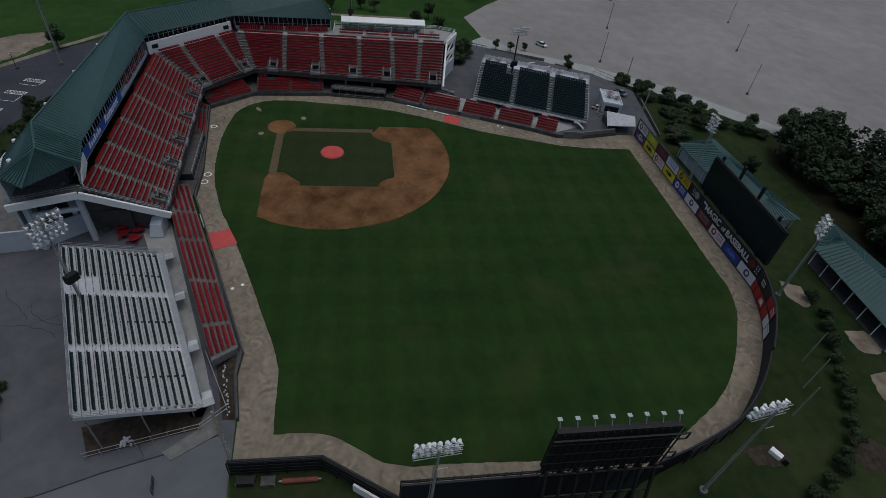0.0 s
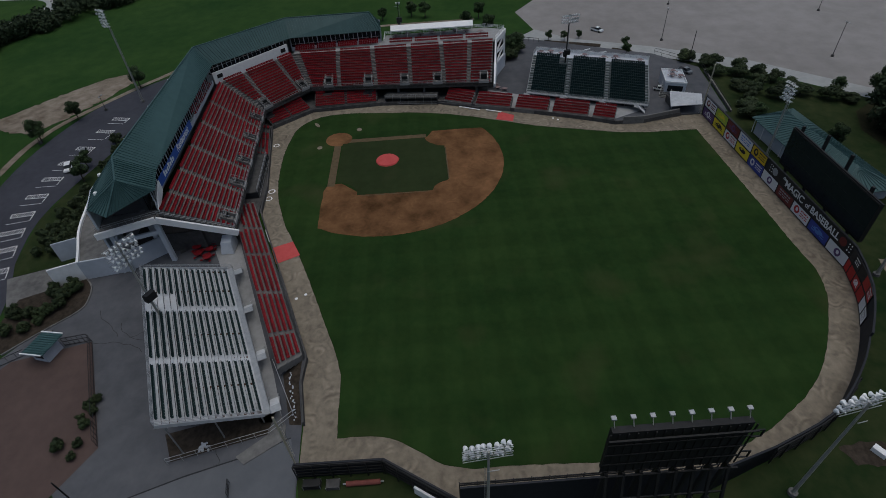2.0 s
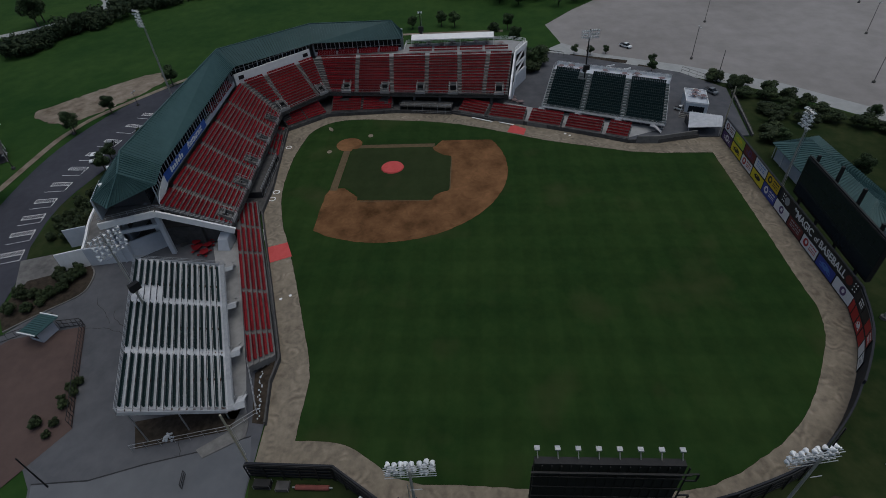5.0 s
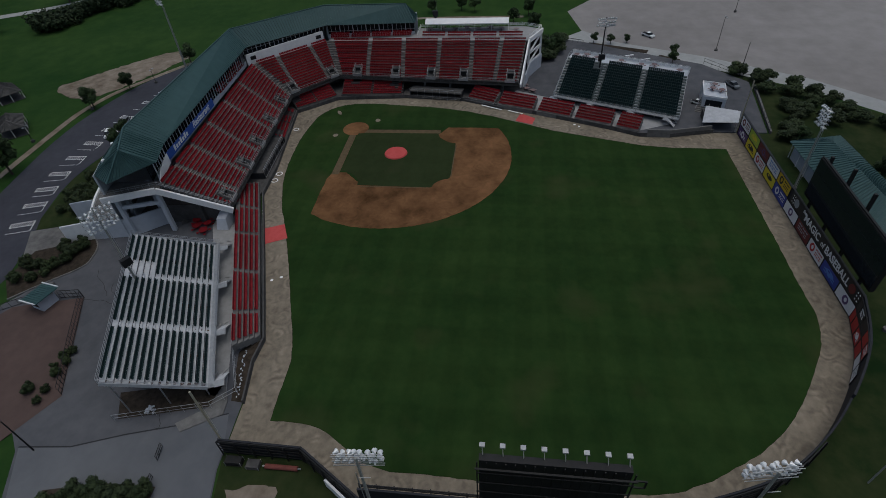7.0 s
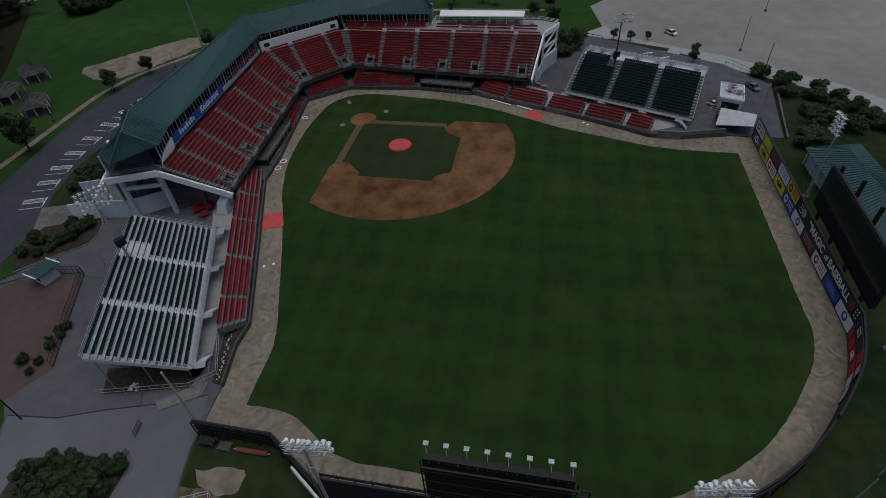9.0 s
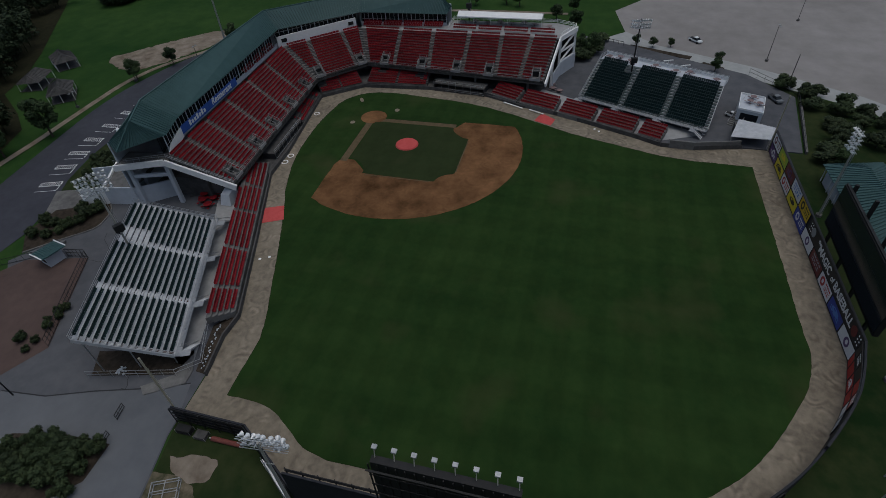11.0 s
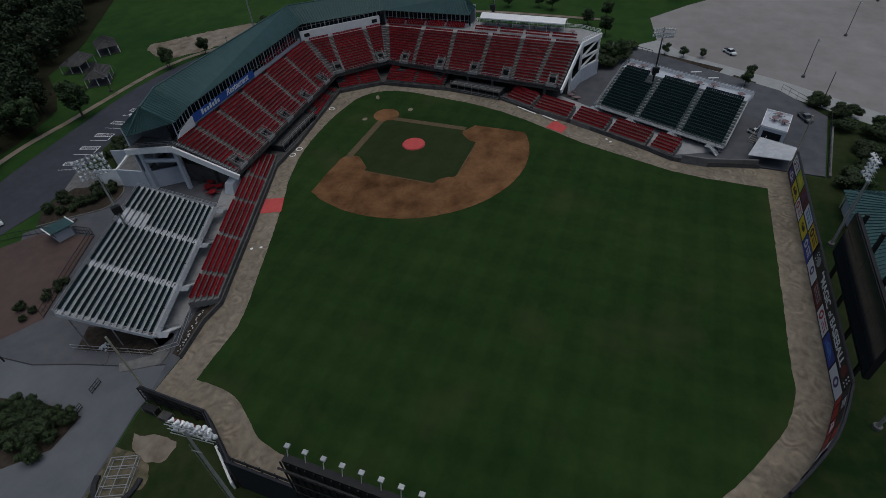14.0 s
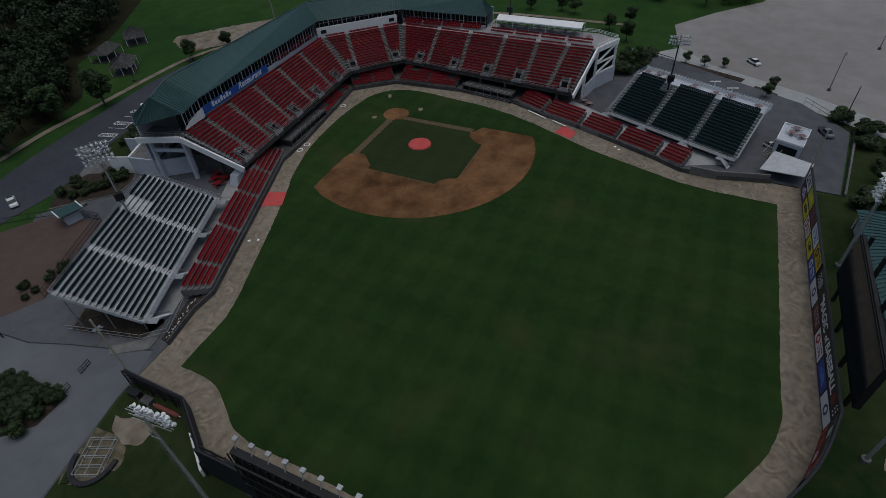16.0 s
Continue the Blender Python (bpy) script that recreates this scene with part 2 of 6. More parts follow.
def lerp(a, b, t):
    return tuple(p + (q - p) * t for p, q in zip(a, b))


def smooth_line(pts, steps=6):
    """A rounded line through plan points."""
    out = []
    for i in range(len(pts) - 1):
        p0, p1, p2, p3 = pts[max(i - 1, 0)], pts[i], pts[i + 1], pts[min(i + 2, len(pts) - 1)]
        for k in range(steps):
            t = k / steps
            out.append(tuple(0.5 * (2 * b + (c - a) * t + (2 * a - 5 * b + 4 * c - d) * t * t + (3 * b - a - 3 * c + d) * t ** 3) for a, b, c, d in zip(p0, p1, p2, p3)))
    return out + [pts[-1]]


# ---- ground ----
bm = bmesh.new()
sheet(bm, arc(0, 0, 2500, 0, 360, 64)[:-1], -0.3)
tagged(part("ground", bm, GRASS_FAR), "green meadow grass stretching away round the ballpark", "grass", kind="structure")

# the outfield fence: its inner foot, from the left field corner round to the right field corner
FENCE = [(-1, 106.5), (15.75, 106.75), (32.5, 107.0), (49.25, 107.25), (66, 107.5)] + smooth_line([(66, 107.5), (76, 104.2), (86, 97.8), (93.5, 91), (99.6, 83), (104, 72)], 4)[1:] + [(107.5, 62), (108, 50), (108, 38), (108, 25.6), (101, 14.6), (100.8, 1)]
FOUL_1 = [(92.5, 0.6), (84, -1.0), (79, -0.7), (60.7, -7.6), (49, -12.1), (33, -18.3), (22, -18.8), (-11, -23.5)]
FOUL_3 = [(-20.5, -12), (-21.8, 10), (-20.0, 29.6), (-14.7, 42.6), (-10.9, 52.5), (-7.0, 62), (-2.2, 73.2), (1.2, 79.9), (1.6, 88), (0.2, 94), (-1, 100)]


def ragged(pts, amp=0.15, step=1.1):
    """An outline cut into short pieces whose joints wander a little, as a mown or raked edge does."""
    out = []
    for (ax, ay), (bx, by) in zip(pts, pts[1:] + pts[:1]):
        n = max(1, round(math.hypot(bx - ax, by - ay) / step))
        for k in range(n):
            x, y = ax + (bx - ax) * k / n, ay + (by - ay) * k / n
            out.append((x + amp * noise.noise(Vector((x * 0.8, y * 0.8, 1.5))), y + amp * noise.noise(Vector((x * 0.8, y * 0.8, 7.5)))))
    return out


ground_patch("warning_track", FENCE + FOUL_1 + FOUL_3, -0.05, TRACK, "tan sandy warning track with swirling rake marks", "track")
LAWN = ([(7.6, 101.4), (30, 101.7), (62, 101.8)] + smooth_line([(62, 101.8), (66, 101.9), (72.5, 100.2), (79.7, 96.2), (86.8, 91.3), (92.6, 85.8), (97, 79.2), (99.9, 73.9), (102, 67.2), (102.7, 52)], 4)[1:]
        + [(102, 34)] + smooth_line([(102, 28), (101, 23.5), (98.3, 19.5), (95.8, 15), (95.2, 11)], 3) + [(95.2, 6.4), (83, 6.0), (78, 4.6), (68.8, 1.1), (60, -2.2), (49, -6.6)]
        + smooth_line([(44, -8.7), (37, -11.8), (24, -15.7), (8, -17.2), (-4, -16.6), (-11, -14.8), (-16.5, -9), (-17.6, 0), (-16.4, 10), (-15.2, 20.5), (-12.8, 30.5)], 3)
        + [(-9.6, 39), (-5.4, 48), (-1.2, 57), (1.7, 65.8), (6.2, 80), (7.2, 88)])
ground_patch("outfield_lawn", ragged(LAWN), -0.02, GRASS_FIELD, "dark green mown baseball turf with faint stripes", "grass")

# ---- infield ----
skin = arc(13.3, 13.3, 31.6, -32, 120, 40) + [(-2.6, 26), (0.2, 24.5), (2, 23), (6, 27), (24, 27), (27, 24), (27, 6), (22, 1), (22, -0.5), (22.5, -2.8), (25, -3.6)]
ground_patch("infield_dirt", ragged(skin, 0.16, 0.8), 0.0, SKIN, "reddish brown raked clay infield dirt", "dirt")
inner = ([(1.3, -0.5), (21.0, -0.6)] + arc(27.9, -1.2, 6.6, 176, 92, 8) + [(28.1, 24.6)] + arc(28.6, 29.4, 4.6, 262, 190, 6) + [(23.4, 29.2), (6.7, 29.05)]
         + arc(0.2, 29.6, 6.2, 355, 277, 8) + [(1.2, 22.6)])
ground_patch("infield_lawn", ragged(inner, 0.14, 0.8), 0.03, GRASS_INNER, "dark green square of mown infield grass", "grass")
for pts in ([(-1, -2.9), (23, -2.9), (23, -0.9), (-1, -0.9)], [(-0.9, -1), (1.0, -1), (1.0, 24), (-0.9, 24)]):
    ground_patch("base_path", pts, 0.012, PATHDIRT, "worn pale brown clay base path", "dirt")
for pts in ([(28.05, 6.2), (28.35, 6.2), (28.45, 24.2), (28.15, 24.2)], [(7.2, 29.1), (23.0, 29.2), (23.0, 29.5), (7.2, 29.4)]):
    ground_patch("grass_edge", pts, 0.045, PATHDIRT, "thin pale sandy edge beside the infield grass", "dirt")
ground_patch("home_plate_circle", arc(-1.4, -1.9, 3.9, 0, 360, 28)[:-1], 0.02, SKIN, "round brown clay patch round home plate", "dirt")
bm = bmesh.new()
bmesh.ops.create_cone(bm, cap_ends=True, segments=40, radius1=3.2, radius2=3.0, depth=0.3, matrix=Matrix.Translation((12.1, 12.8, 0.17)))
tagged(part("mound_cover", bm, REDPAD), "round pinkish red tarpaulin over the pitcher's mound", "tarpaulin")
for name, pts in (("first_base_mat", [(46.3, -13.2), (44.4, -8.6), (49.4, -6.2), (51.8, -11.2)]), ("third_base_mat", [(-11.6, 47.2), (-8.5, 51.5), (-4.9, 50.6), (-6.9, 45.7)])):
    bm = bmesh.new()
    sheet(bm, pts, 0.02, 0.07)
    tagged(part("field_mat", bm, REDPAD), "flat red mat across the warning track", "mat")


# ---- seating ----
def put(q, s, v, z):
    """A place on a bank: s along the rows, v from front to back."""
    (ax, ay), (bx, by), (cx, cy), (dx, dy) = q
    fx, fy, gx, gy = ax + (bx - ax) * s, ay + (by - ay) * s, cx + (dx - cx) * s, cy + (dy - cy) * s
    return Vector((fx + (gx - fx) * v, fy + (gy - fy) * v, z))


def bank(q, n, z0, z1, material, label, foot=0.6, wide=0.0):
    """The stepped slab of a stand: front line, back line, rows and heights."""
    tier = tagged(empty("seating_tier"), label, "seating tier", kind="structure")
    for i in range(n):
        bm = bmesh.new()
        z = z0 + (z1 - z0) * i / (n - 1)
        a, b = i / n, (i + 1) / n + 0.001
        ring = [put(q, 0, a, 0), put(q, 1, a, 0), put(q, 1, b, 0), put(q, 0, b, 0)]
        cross = (ring[1] - ring[0]).cross(ring[2] - ring[1]).z
        ring = ring if cross > 0 else ring[::-1]
        hexa(bm, [(p.x, p.y, z - foot) for p in ring], [(p.x, p.y, z) for p in ring])
        part("step", bm, material, tier)
    return tier


WELLS = []


def at(s, v):
    """A block's edge: one share of the bank's length, or two, at its foot and at its top."""
    return s[0] + (s[1] - s[0]) * v if isinstance(s, tuple) else s


def seat_row(q, s0, s1, v, z, material, parent, depth):
    """One row of single seats, each a pan and a leaning back."""
    p, r = put(q, s0, v, z), put(q, s1, v, z)
    w, back = put(q, (s0 + s1) / 2, 1, z) - put(q, (s0 + s1) / 2, 0, z), None
    along = (r - p)
    length = along.length
    along.normalize()
    out = Vector((w.x, w.y, 0))
    out -= along * out.dot(along)
    out.normalize()
    top = (0.92 if depth < 0.8 else 1.12) if material is GREEN_SEAT else 0.84
    count = max(2, int(length / 0.56))
    step = length / count
    verts, faces = [], []
    def slab(o, du, a, b, c, d):
        k = len(verts)
        for t in (0.03, du):
            for v2, h in (a, b, c, d):
                verts.append(tuple(o + along * t + out * v2 + Vector((0, 0, h))))
        faces.extend([(k, k + 1, k + 2, k + 3), (k + 7, k + 6, k + 5, k + 4), (k, k + 4, k + 5, k + 1), (k + 1, k + 5, k + 6, k + 2), (k + 2, k + 6, k + 7, k + 3), (k + 3, k + 7, k + 4, k)])
    for i in range(count):
        o = p + along * (i * step)
        mid = o + along * (step / 2)
        if any(abs((mid - c).dot(d)) < w and abs((mid - c).dot(e)) < 2.2 for c, d, e, w in WELLS):
            continue
        slab(o, step - 0.03, (0.0, 0.4), (0.0, 0.45), (depth * 0.42, 0.42), (depth * 0.42, 0.37))
        slab(o, step - 0.03, (depth * 0.42, 0.36), (depth * 0.5, top), (depth * 0.57, top), (depth * 0.49, 0.36))
    me = bpy.data.meshes.new("bench")
    me.from_pydata(verts, [], faces)
    me.materials.append(material)
    ob = tagged(new("bench", me), kind="stuff")
    ob.parent = parent
    return ob


def sections(q, n, z0, z1, spans, material, label, group, depth=0.85, rows=None, category="seating section"):
    for s0, s1 in spans:
        sec = empty("seating_section")
        tagged(sec, label, category, group)
        for i in range(n) if rows is None else rows(s0, s1):
            z = z0 + (z1 - z0) * i / (n - 1)
            seat_row(q, at(s0, i / n), at(s1, i / n), (i + 0.25) / n, z, material, sec, depth)


def between(aisles, half):
    """The blocks between aisles, each given at its foot and at its top."""
    return [((a[0] + half, a[1] + half), (b[0] - half, b[1] - half)) for a, b in zip(aisles, aisles[1:])]


def spans(n, gap):
    return [((k + gap / 2) / n, (k + 1 - gap / 2) / n) for k in range(n)]


DECK_A = [(44.6, -20.3), (-13.5, -24.6), (47.6, -33.6), (-18.6, -37.4)]
DECK_B = [(-13.5, -24.6), (-27.0, -12.7), (-18.6, -37.4), (-37.5, -18.8)]
DECK_C = [(-27.0, -12.7), (-21.0, 46.2), (-37.5, -18.8), (-36.5, 48.4)]
Z0, Z1, NROW = 5.3, 12.9, 15
for q in (DECK_A, DECK_B, DECK_C):
    bank(q, NROW, Z0, Z1, CONCRETE, "stepped grey concrete upper deck of the grandstand")
RED_LABEL = "block of red plastic stadium seats in rows on concrete steps"
AISLES_A = [(0.0, 0.0), (0.105, 0.12), (0.235, 0.26), (0.405, 0.425), (0.603, 0.61), (0.795, 0.79), (0.97, 1.0)]
AISLES_B = [(0.0, 0.0), (0.15, 0.318), (0.78, 0.758), (1.0, 1.03)]
AISLES_C = [(0.006, 0.03), (0.165, 0.235), (0.368, 0.402), (0.56, 0.582), (0.742, 0.741), (0.873, 0.885), (1.0, 1.01)]
DOORS = [(DECK_A, s) for s in (0.05, 0.285, 0.465, 0.675, 0.88)] + [(DECK_B, s) for s in (0.07, 0.9)] + [(DECK_C, s) for s in (0.105, 0.325, 0.525, 0.705, 0.955)]
for q, s in DOORS:
    c, d = put(q, s, 0.075, 0), put(q, s + 0.01, 0, 0) - put(q, s, 0, 0)
    d.normalize()
    WELLS.append((c, d, Vector((-d.y, d.x, 0)), 1.45))
sections(DECK_A, NROW, Z0, Z1, between(AISLES_A, 0.011), RED, RED_LABEL, "grandstand seat blocks")
sections(DECK_B, NROW, Z0, Z1, between(AISLES_B, 0.03), RED, RED_LABEL, "grandstand seat blocks")
sections(DECK_C, NROW, Z0, Z1, between(AISLES_C, 0.011), RED, RED_LABEL, "grandstand seat blocks")

# lower boxes along both foul lines
BOX_1 = [(78.6, -1.3), (29, -20.5), (82.8, -4.6), (32.4, -24.9)]
bank(BOX_1, 5, 1.3, 2.9, CONCRETE, "low concrete steps of the first base box seats", 1.6)
sections(BOX_1, 5, 1.3, 2.9, between([(0.0, 0.0), (0.115, 0.15), (0.331, 0.381), (0.579, 0.617), (0.77, 0.812), (0.99, 0.99)], 0.01), RED, "low block of red box seats beside the field", "first base boxes", 1.0)
for a, b in (((-19.4, 30.4), (-15.5, 38.8)), ((-15.0, 40.0), (-11.2, 50.6)), ((-10.7, 51.9), (-7.0, 61.4)), ((-6.5, 62.6), (-2.5, 72.6)), ((-1.9, 73.8), (0.7, 79.6))):
    d = (Vector(b) - Vector(a)).normalized()
    nrm = Vector((-d.y, d.x)) * 5.0
    q = [a, b, (a[0] + nrm.x, a[1] + nrm.y), (b[0] + nrm.x, b[1] + nrm.y)]
    bank(q, 5, 1.2, 2.8, CONCRETE, "low concrete steps of the third base box seats", 1.6)
    sections(q, 5, 1.2, 2.8, [(0.02, 0.98)], RED, "low block of red box seats beside the field", "third base boxes", 1.0)

# open bleachers
BL_1 = [(91.6, -5.2), (55.4, -20.2), (96.6, -18.7), (61.2, -33.4)]
bank(BL_1, 15, 2.8, 9.8, ALU, "aluminium stepped deck of the open bleachers", 0.12)
GREEN_LABEL = "block of dark green bleacher seats on aluminium steps"
sections(BL_1, 15, 2.8, 9.8, [(0.02, 0.31), (0.35, 0.65)], GREEN_SEAT, GREEN_LABEL, "first base bleachers", 0.6)
sections(BL_1, 15, 2.8, 9.8, [(0.69, 0.98)], GREEN_SEAT, GREEN_LABEL, "first base bleachers", 0.6, lambda s0, s1: range(10))
sections(BL_1, 15, 2.8, 9.8, [(0.78, 0.98)], GREEN_SEAT, "shorter block of dark green bleacher seats beside a light pole", "first base bleachers", 0.6, lambda s0, s1: range(10, 15))
BL_3 = [(-20.6, 57.5), (-6.0, 91.9), (-36.8, 62.3), (-22.2, 96.3)]
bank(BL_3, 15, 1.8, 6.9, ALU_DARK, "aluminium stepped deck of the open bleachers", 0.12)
sections(BL_3, 15, 1.8, 6.9, [(0.36, 0.64), (0.69, 0.97)], GREEN_SEAT, GREEN_LABEL, "third base bleachers", 1.15)
sections(BL_3, 15, 1.8, 6.9, [(0.03, 0.31)], GREEN_SEAT, GREEN_LABEL, "third base bleachers", 1.15, lambda s0, s1: range(11))
sections(BL_3, 15, 1.8, 6.9, [(0.03, 0.24)], GREEN_SEAT, "shorter block of dark green bleacher seats beside a light pole", "third base bleachers", 1.15, lambda s0, s1: range(11, 15))

# ---- outfield fence ----
def wall_run(name, pts, heights, thick, material, label, base=-0.3, category="wall", kind="structure"):
    """A wall along plan points, with a height at each; thick is measured to the left of its run."""
    bm = bmesh.new()
    hs = heights if isinstance(heights, (list, tuple)) else [heights] * len(pts)
    for (ax, ay), (bx, by), ha, hb in zip(pts, pts[1:], hs, hs[1:]):
        d = Vector((bx - ax, by - ay)).normalized()
        o = Vector((-d.y, d.x)) * thick
        hexa(bm, [(ax, ay, base), (bx, by, base), (bx + o.x, by + o.y, base), (ax + o.x, ay + o.y, base)],
             [(ax, ay, ha), (bx, by, hb), (bx + o.x, by + o.y, hb), (ax + o.x, ay + o.y, ha)])
    bmesh.ops.recalc_face_normals(bm, faces=bm.faces[:])
    return tagged(part(name, bm, material), label, category, kind=kind)


def bars(name, runs, w, material, parent, label="", h=None, sides=4):
    """Straight bars joined into one part."""
    bm = bmesh.new()
    for a, b in runs:
        beam(bm, a, b, w, h, sides)
    return part(name, bm, material, parent, label)


POST = {}


def post_mesh(h, w, material):
    key = (round(h, 2), w, material.name)
    if key not in POST:
        bm = bmesh.new()
        beam(bm, (0, 0, 0), (0, 0, h), w, w, 6)
        POST[key] = finish(bm, "post", material)
    return POST[key]


def railing(pts, h, material, label, gap=2.5, w=0.07, rails=(1.0, 0.55), category="railing", mesh=None):
    """A railing along points in space: rails, and a post at every gap."""
    thing = tagged(empty("railing", pts[0]), label, category)
    m0 = Matrix.Translation(-Vector(pts[0]))
    for f in rails:
        bars("rail", [(m0 @ (Vector(a) + Vector((0, 0, h * f))), m0 @ (Vector(b) + Vector((0, 0, h * f)))) for a, b in zip(pts, pts[1:])], w, material, thing)
    for a, b in zip(pts, pts[1:]):
        n = max(1, round((Vector(b) - Vector(a)).length / gap))
        for k in range(n + 1 if b is pts[-1] else n):
            ob = new("post", post_mesh(h, w, material))
            ob.parent = thing
            ob.location = m0 @ Vector(a).lerp(Vector(b), k / n)
    return thing


CF = 13
wall_run("outfield_fence", FENCE[:5], 5.9, 0.35, WALLPAD, "tall dark outfield fence carrying two rows of advertising boards")
wall_run("outfield_fence", FENCE[4:CF], [5.9, 5.8, 5.8, 5.6, 5.6, 5.4, 5.2, 5.0, 4.8], 0.35, WALLPAD, "dark curved outfield fence in centre field")
wall_run("outfield_fence", FENCE[CF - 1:26], 3.9, 0.3, WALLPAD, "lower dark padded fence round the outfield")
wall_run("outfield_fence", [(104, 72), (107.5, 62), (108, 50), (108, 38), (108, 25.6)], [3.9, 6.0, 7.6, 7.6, 7.6], 0.3, WALLPAD, "high dark steel fence under the tall scoreboard")
wall_run("outfield_fence", FENCE[-3:], 3.7, 0.3, WALLPAD, "dark board fence at the outfield corner")
wall_run("foul_wall", FOUL_1, 1.1, -0.3, CONCRETE_DARK, "low grey wall between field and first base seats")
wall_run("foul_wall", FOUL_3, 1.1, -0.3, CONCRETE_DARK, "low grey wall between field and third base seats")
wall_run("foul_wall", [(-11, -23.5), (-20.5, -12)], 1.1, -0.3, CONCRETE_DARK, "low grey wall behind home plate")

# steel frame at the back of the right field fence
for pts, h in ((FENCE[-3:], 3.7), ([(108, 25.6), (108, 38), (108, 50), (107.5, 62)], 7.4), (FENCE[CF + 3:-6], 3.8)):
    frame_thing = tagged(empty("fence_frame", (*pts[0], 0)), "dark steel posts and rails behind the outfield fence", "fence frame")
    m0 = Matrix.Translation((-pts[0][0], -pts[0][1], 0))
    runs, ups = [], []
    for a, b in zip(pts, pts[1:]):
        d = (Vector(b) - Vector(a)).normalized()
        o = Vector((-d.y, d.x)) * 0.5
        n = max(1, int((Vector(b) - Vector(a)).length / 2.4))
        for z in [0.6 + k * 0.9 for k in range(int(h / 0.9))] + [h]:
            runs.append((m0 @ Vector((a[0] + o.x, a[1] + o.y, z)), m0 @ Vector((b[0] + o.x, b[1] + o.y, z))))
        for k in range(n + 1):
            p = Vector(a).lerp(Vector(b), k / n)
            ups.append(m0 @ Vector((p.x + o.x * 1.3, p.y + o.y * 1.3, -0.3)))
    for run in runs:
        bars("rail", [run], 0.12, DARK_STEEL, frame_thing, "", 0.2)
    for u in ups:
        ob = new("post", post_mesh(h + 0.3, 0.2, DARK_STEEL))
        ob.parent, ob.location = frame_thing, u

# foul poles
for x, y in ((100.7, 1.3), (-1.2, 106.4)):
    foul_pole = tagged(empty("foul_pole", (x, y, -0.3)), "tall pale yellow foul pole with a side screen", "foul pole")
    bm = bmesh.new()
    beam(bm, (0, 0, 0), (0, 0, 16.6 if x > 50 else 15.3), 0.32, 0.32, 10)
    part("pole", bm, YELLOW, foul_pole)
    dx, dy = (0, 0.8) if x > 50 else (0.8, 0)
    bars("screen", [((dx * k, dy * k, 6), (dx * k, dy * k, 14.2)) for k in (0.3, 0.6)] + [((0, 0, 6 + i * 1.0), (dx * 0.6, dy * 0.6, 6 + i * 1.0)) for i in range(9)], 0.03, YELLOW, foul_pole)


# ---- advertising boards ----
def paint(name, colour, rough=0.5):
    return surface(name, tuple(c * 0.85 for c in colour), colour, 0.5, rough, patch=0.5)


INK = {"white": paint("white_board_paint", (0.6, 0.6, 0.62)), "yellow": paint("yellow_board_paint", (0.62, 0.5, 0.03)), "blue": paint("blue_board_paint", (0.03, 0.05, 0.25)),
       "red": paint("red_board_paint", (0.35, 0.02, 0.02)), "maroon": paint("maroon_board_paint", (0.12, 0.02, 0.02)), "lime": paint("lime_board_paint", (0.32, 0.42, 0.05)),
       "black": paint("black_board_paint", (0.015, 0.015, 0.018)), "violet": paint("violet_board_paint", (0.09, 0.05, 0.14)), "gold": paint("gold_board_paint", (0.55, 0.36, 0.02)),
       "grey": paint("grey_board_paint", (0.25, 0.26, 0.28)), "sky": paint("sky_blue_board_paint", (0.08, 0.18, 0.45))}


def disc_mesh(rx, rz, at, n=20):
    bm = bmesh.new()
    ring = [(at[0] + rx * math.cos(t), at[1] + rz * math.sin(t)) for t in [2 * math.pi * i / n for i in range(n)]]
    a = [bm.verts.new((x, -0.02, z)) for x, z in ring]
    b = [bm.verts.new((x, 0.02, z)) for x, z in ring]
    bm.faces.new(a), bm.faces.new(b[::-1])
    for i in range(n):
        bm.faces.new((a[i], b[i], b[(i + 1) % n], a[(i + 1) % n]))
    bmesh.ops.recalc_face_normals(bm, faces=bm.faces[:])
    return bm


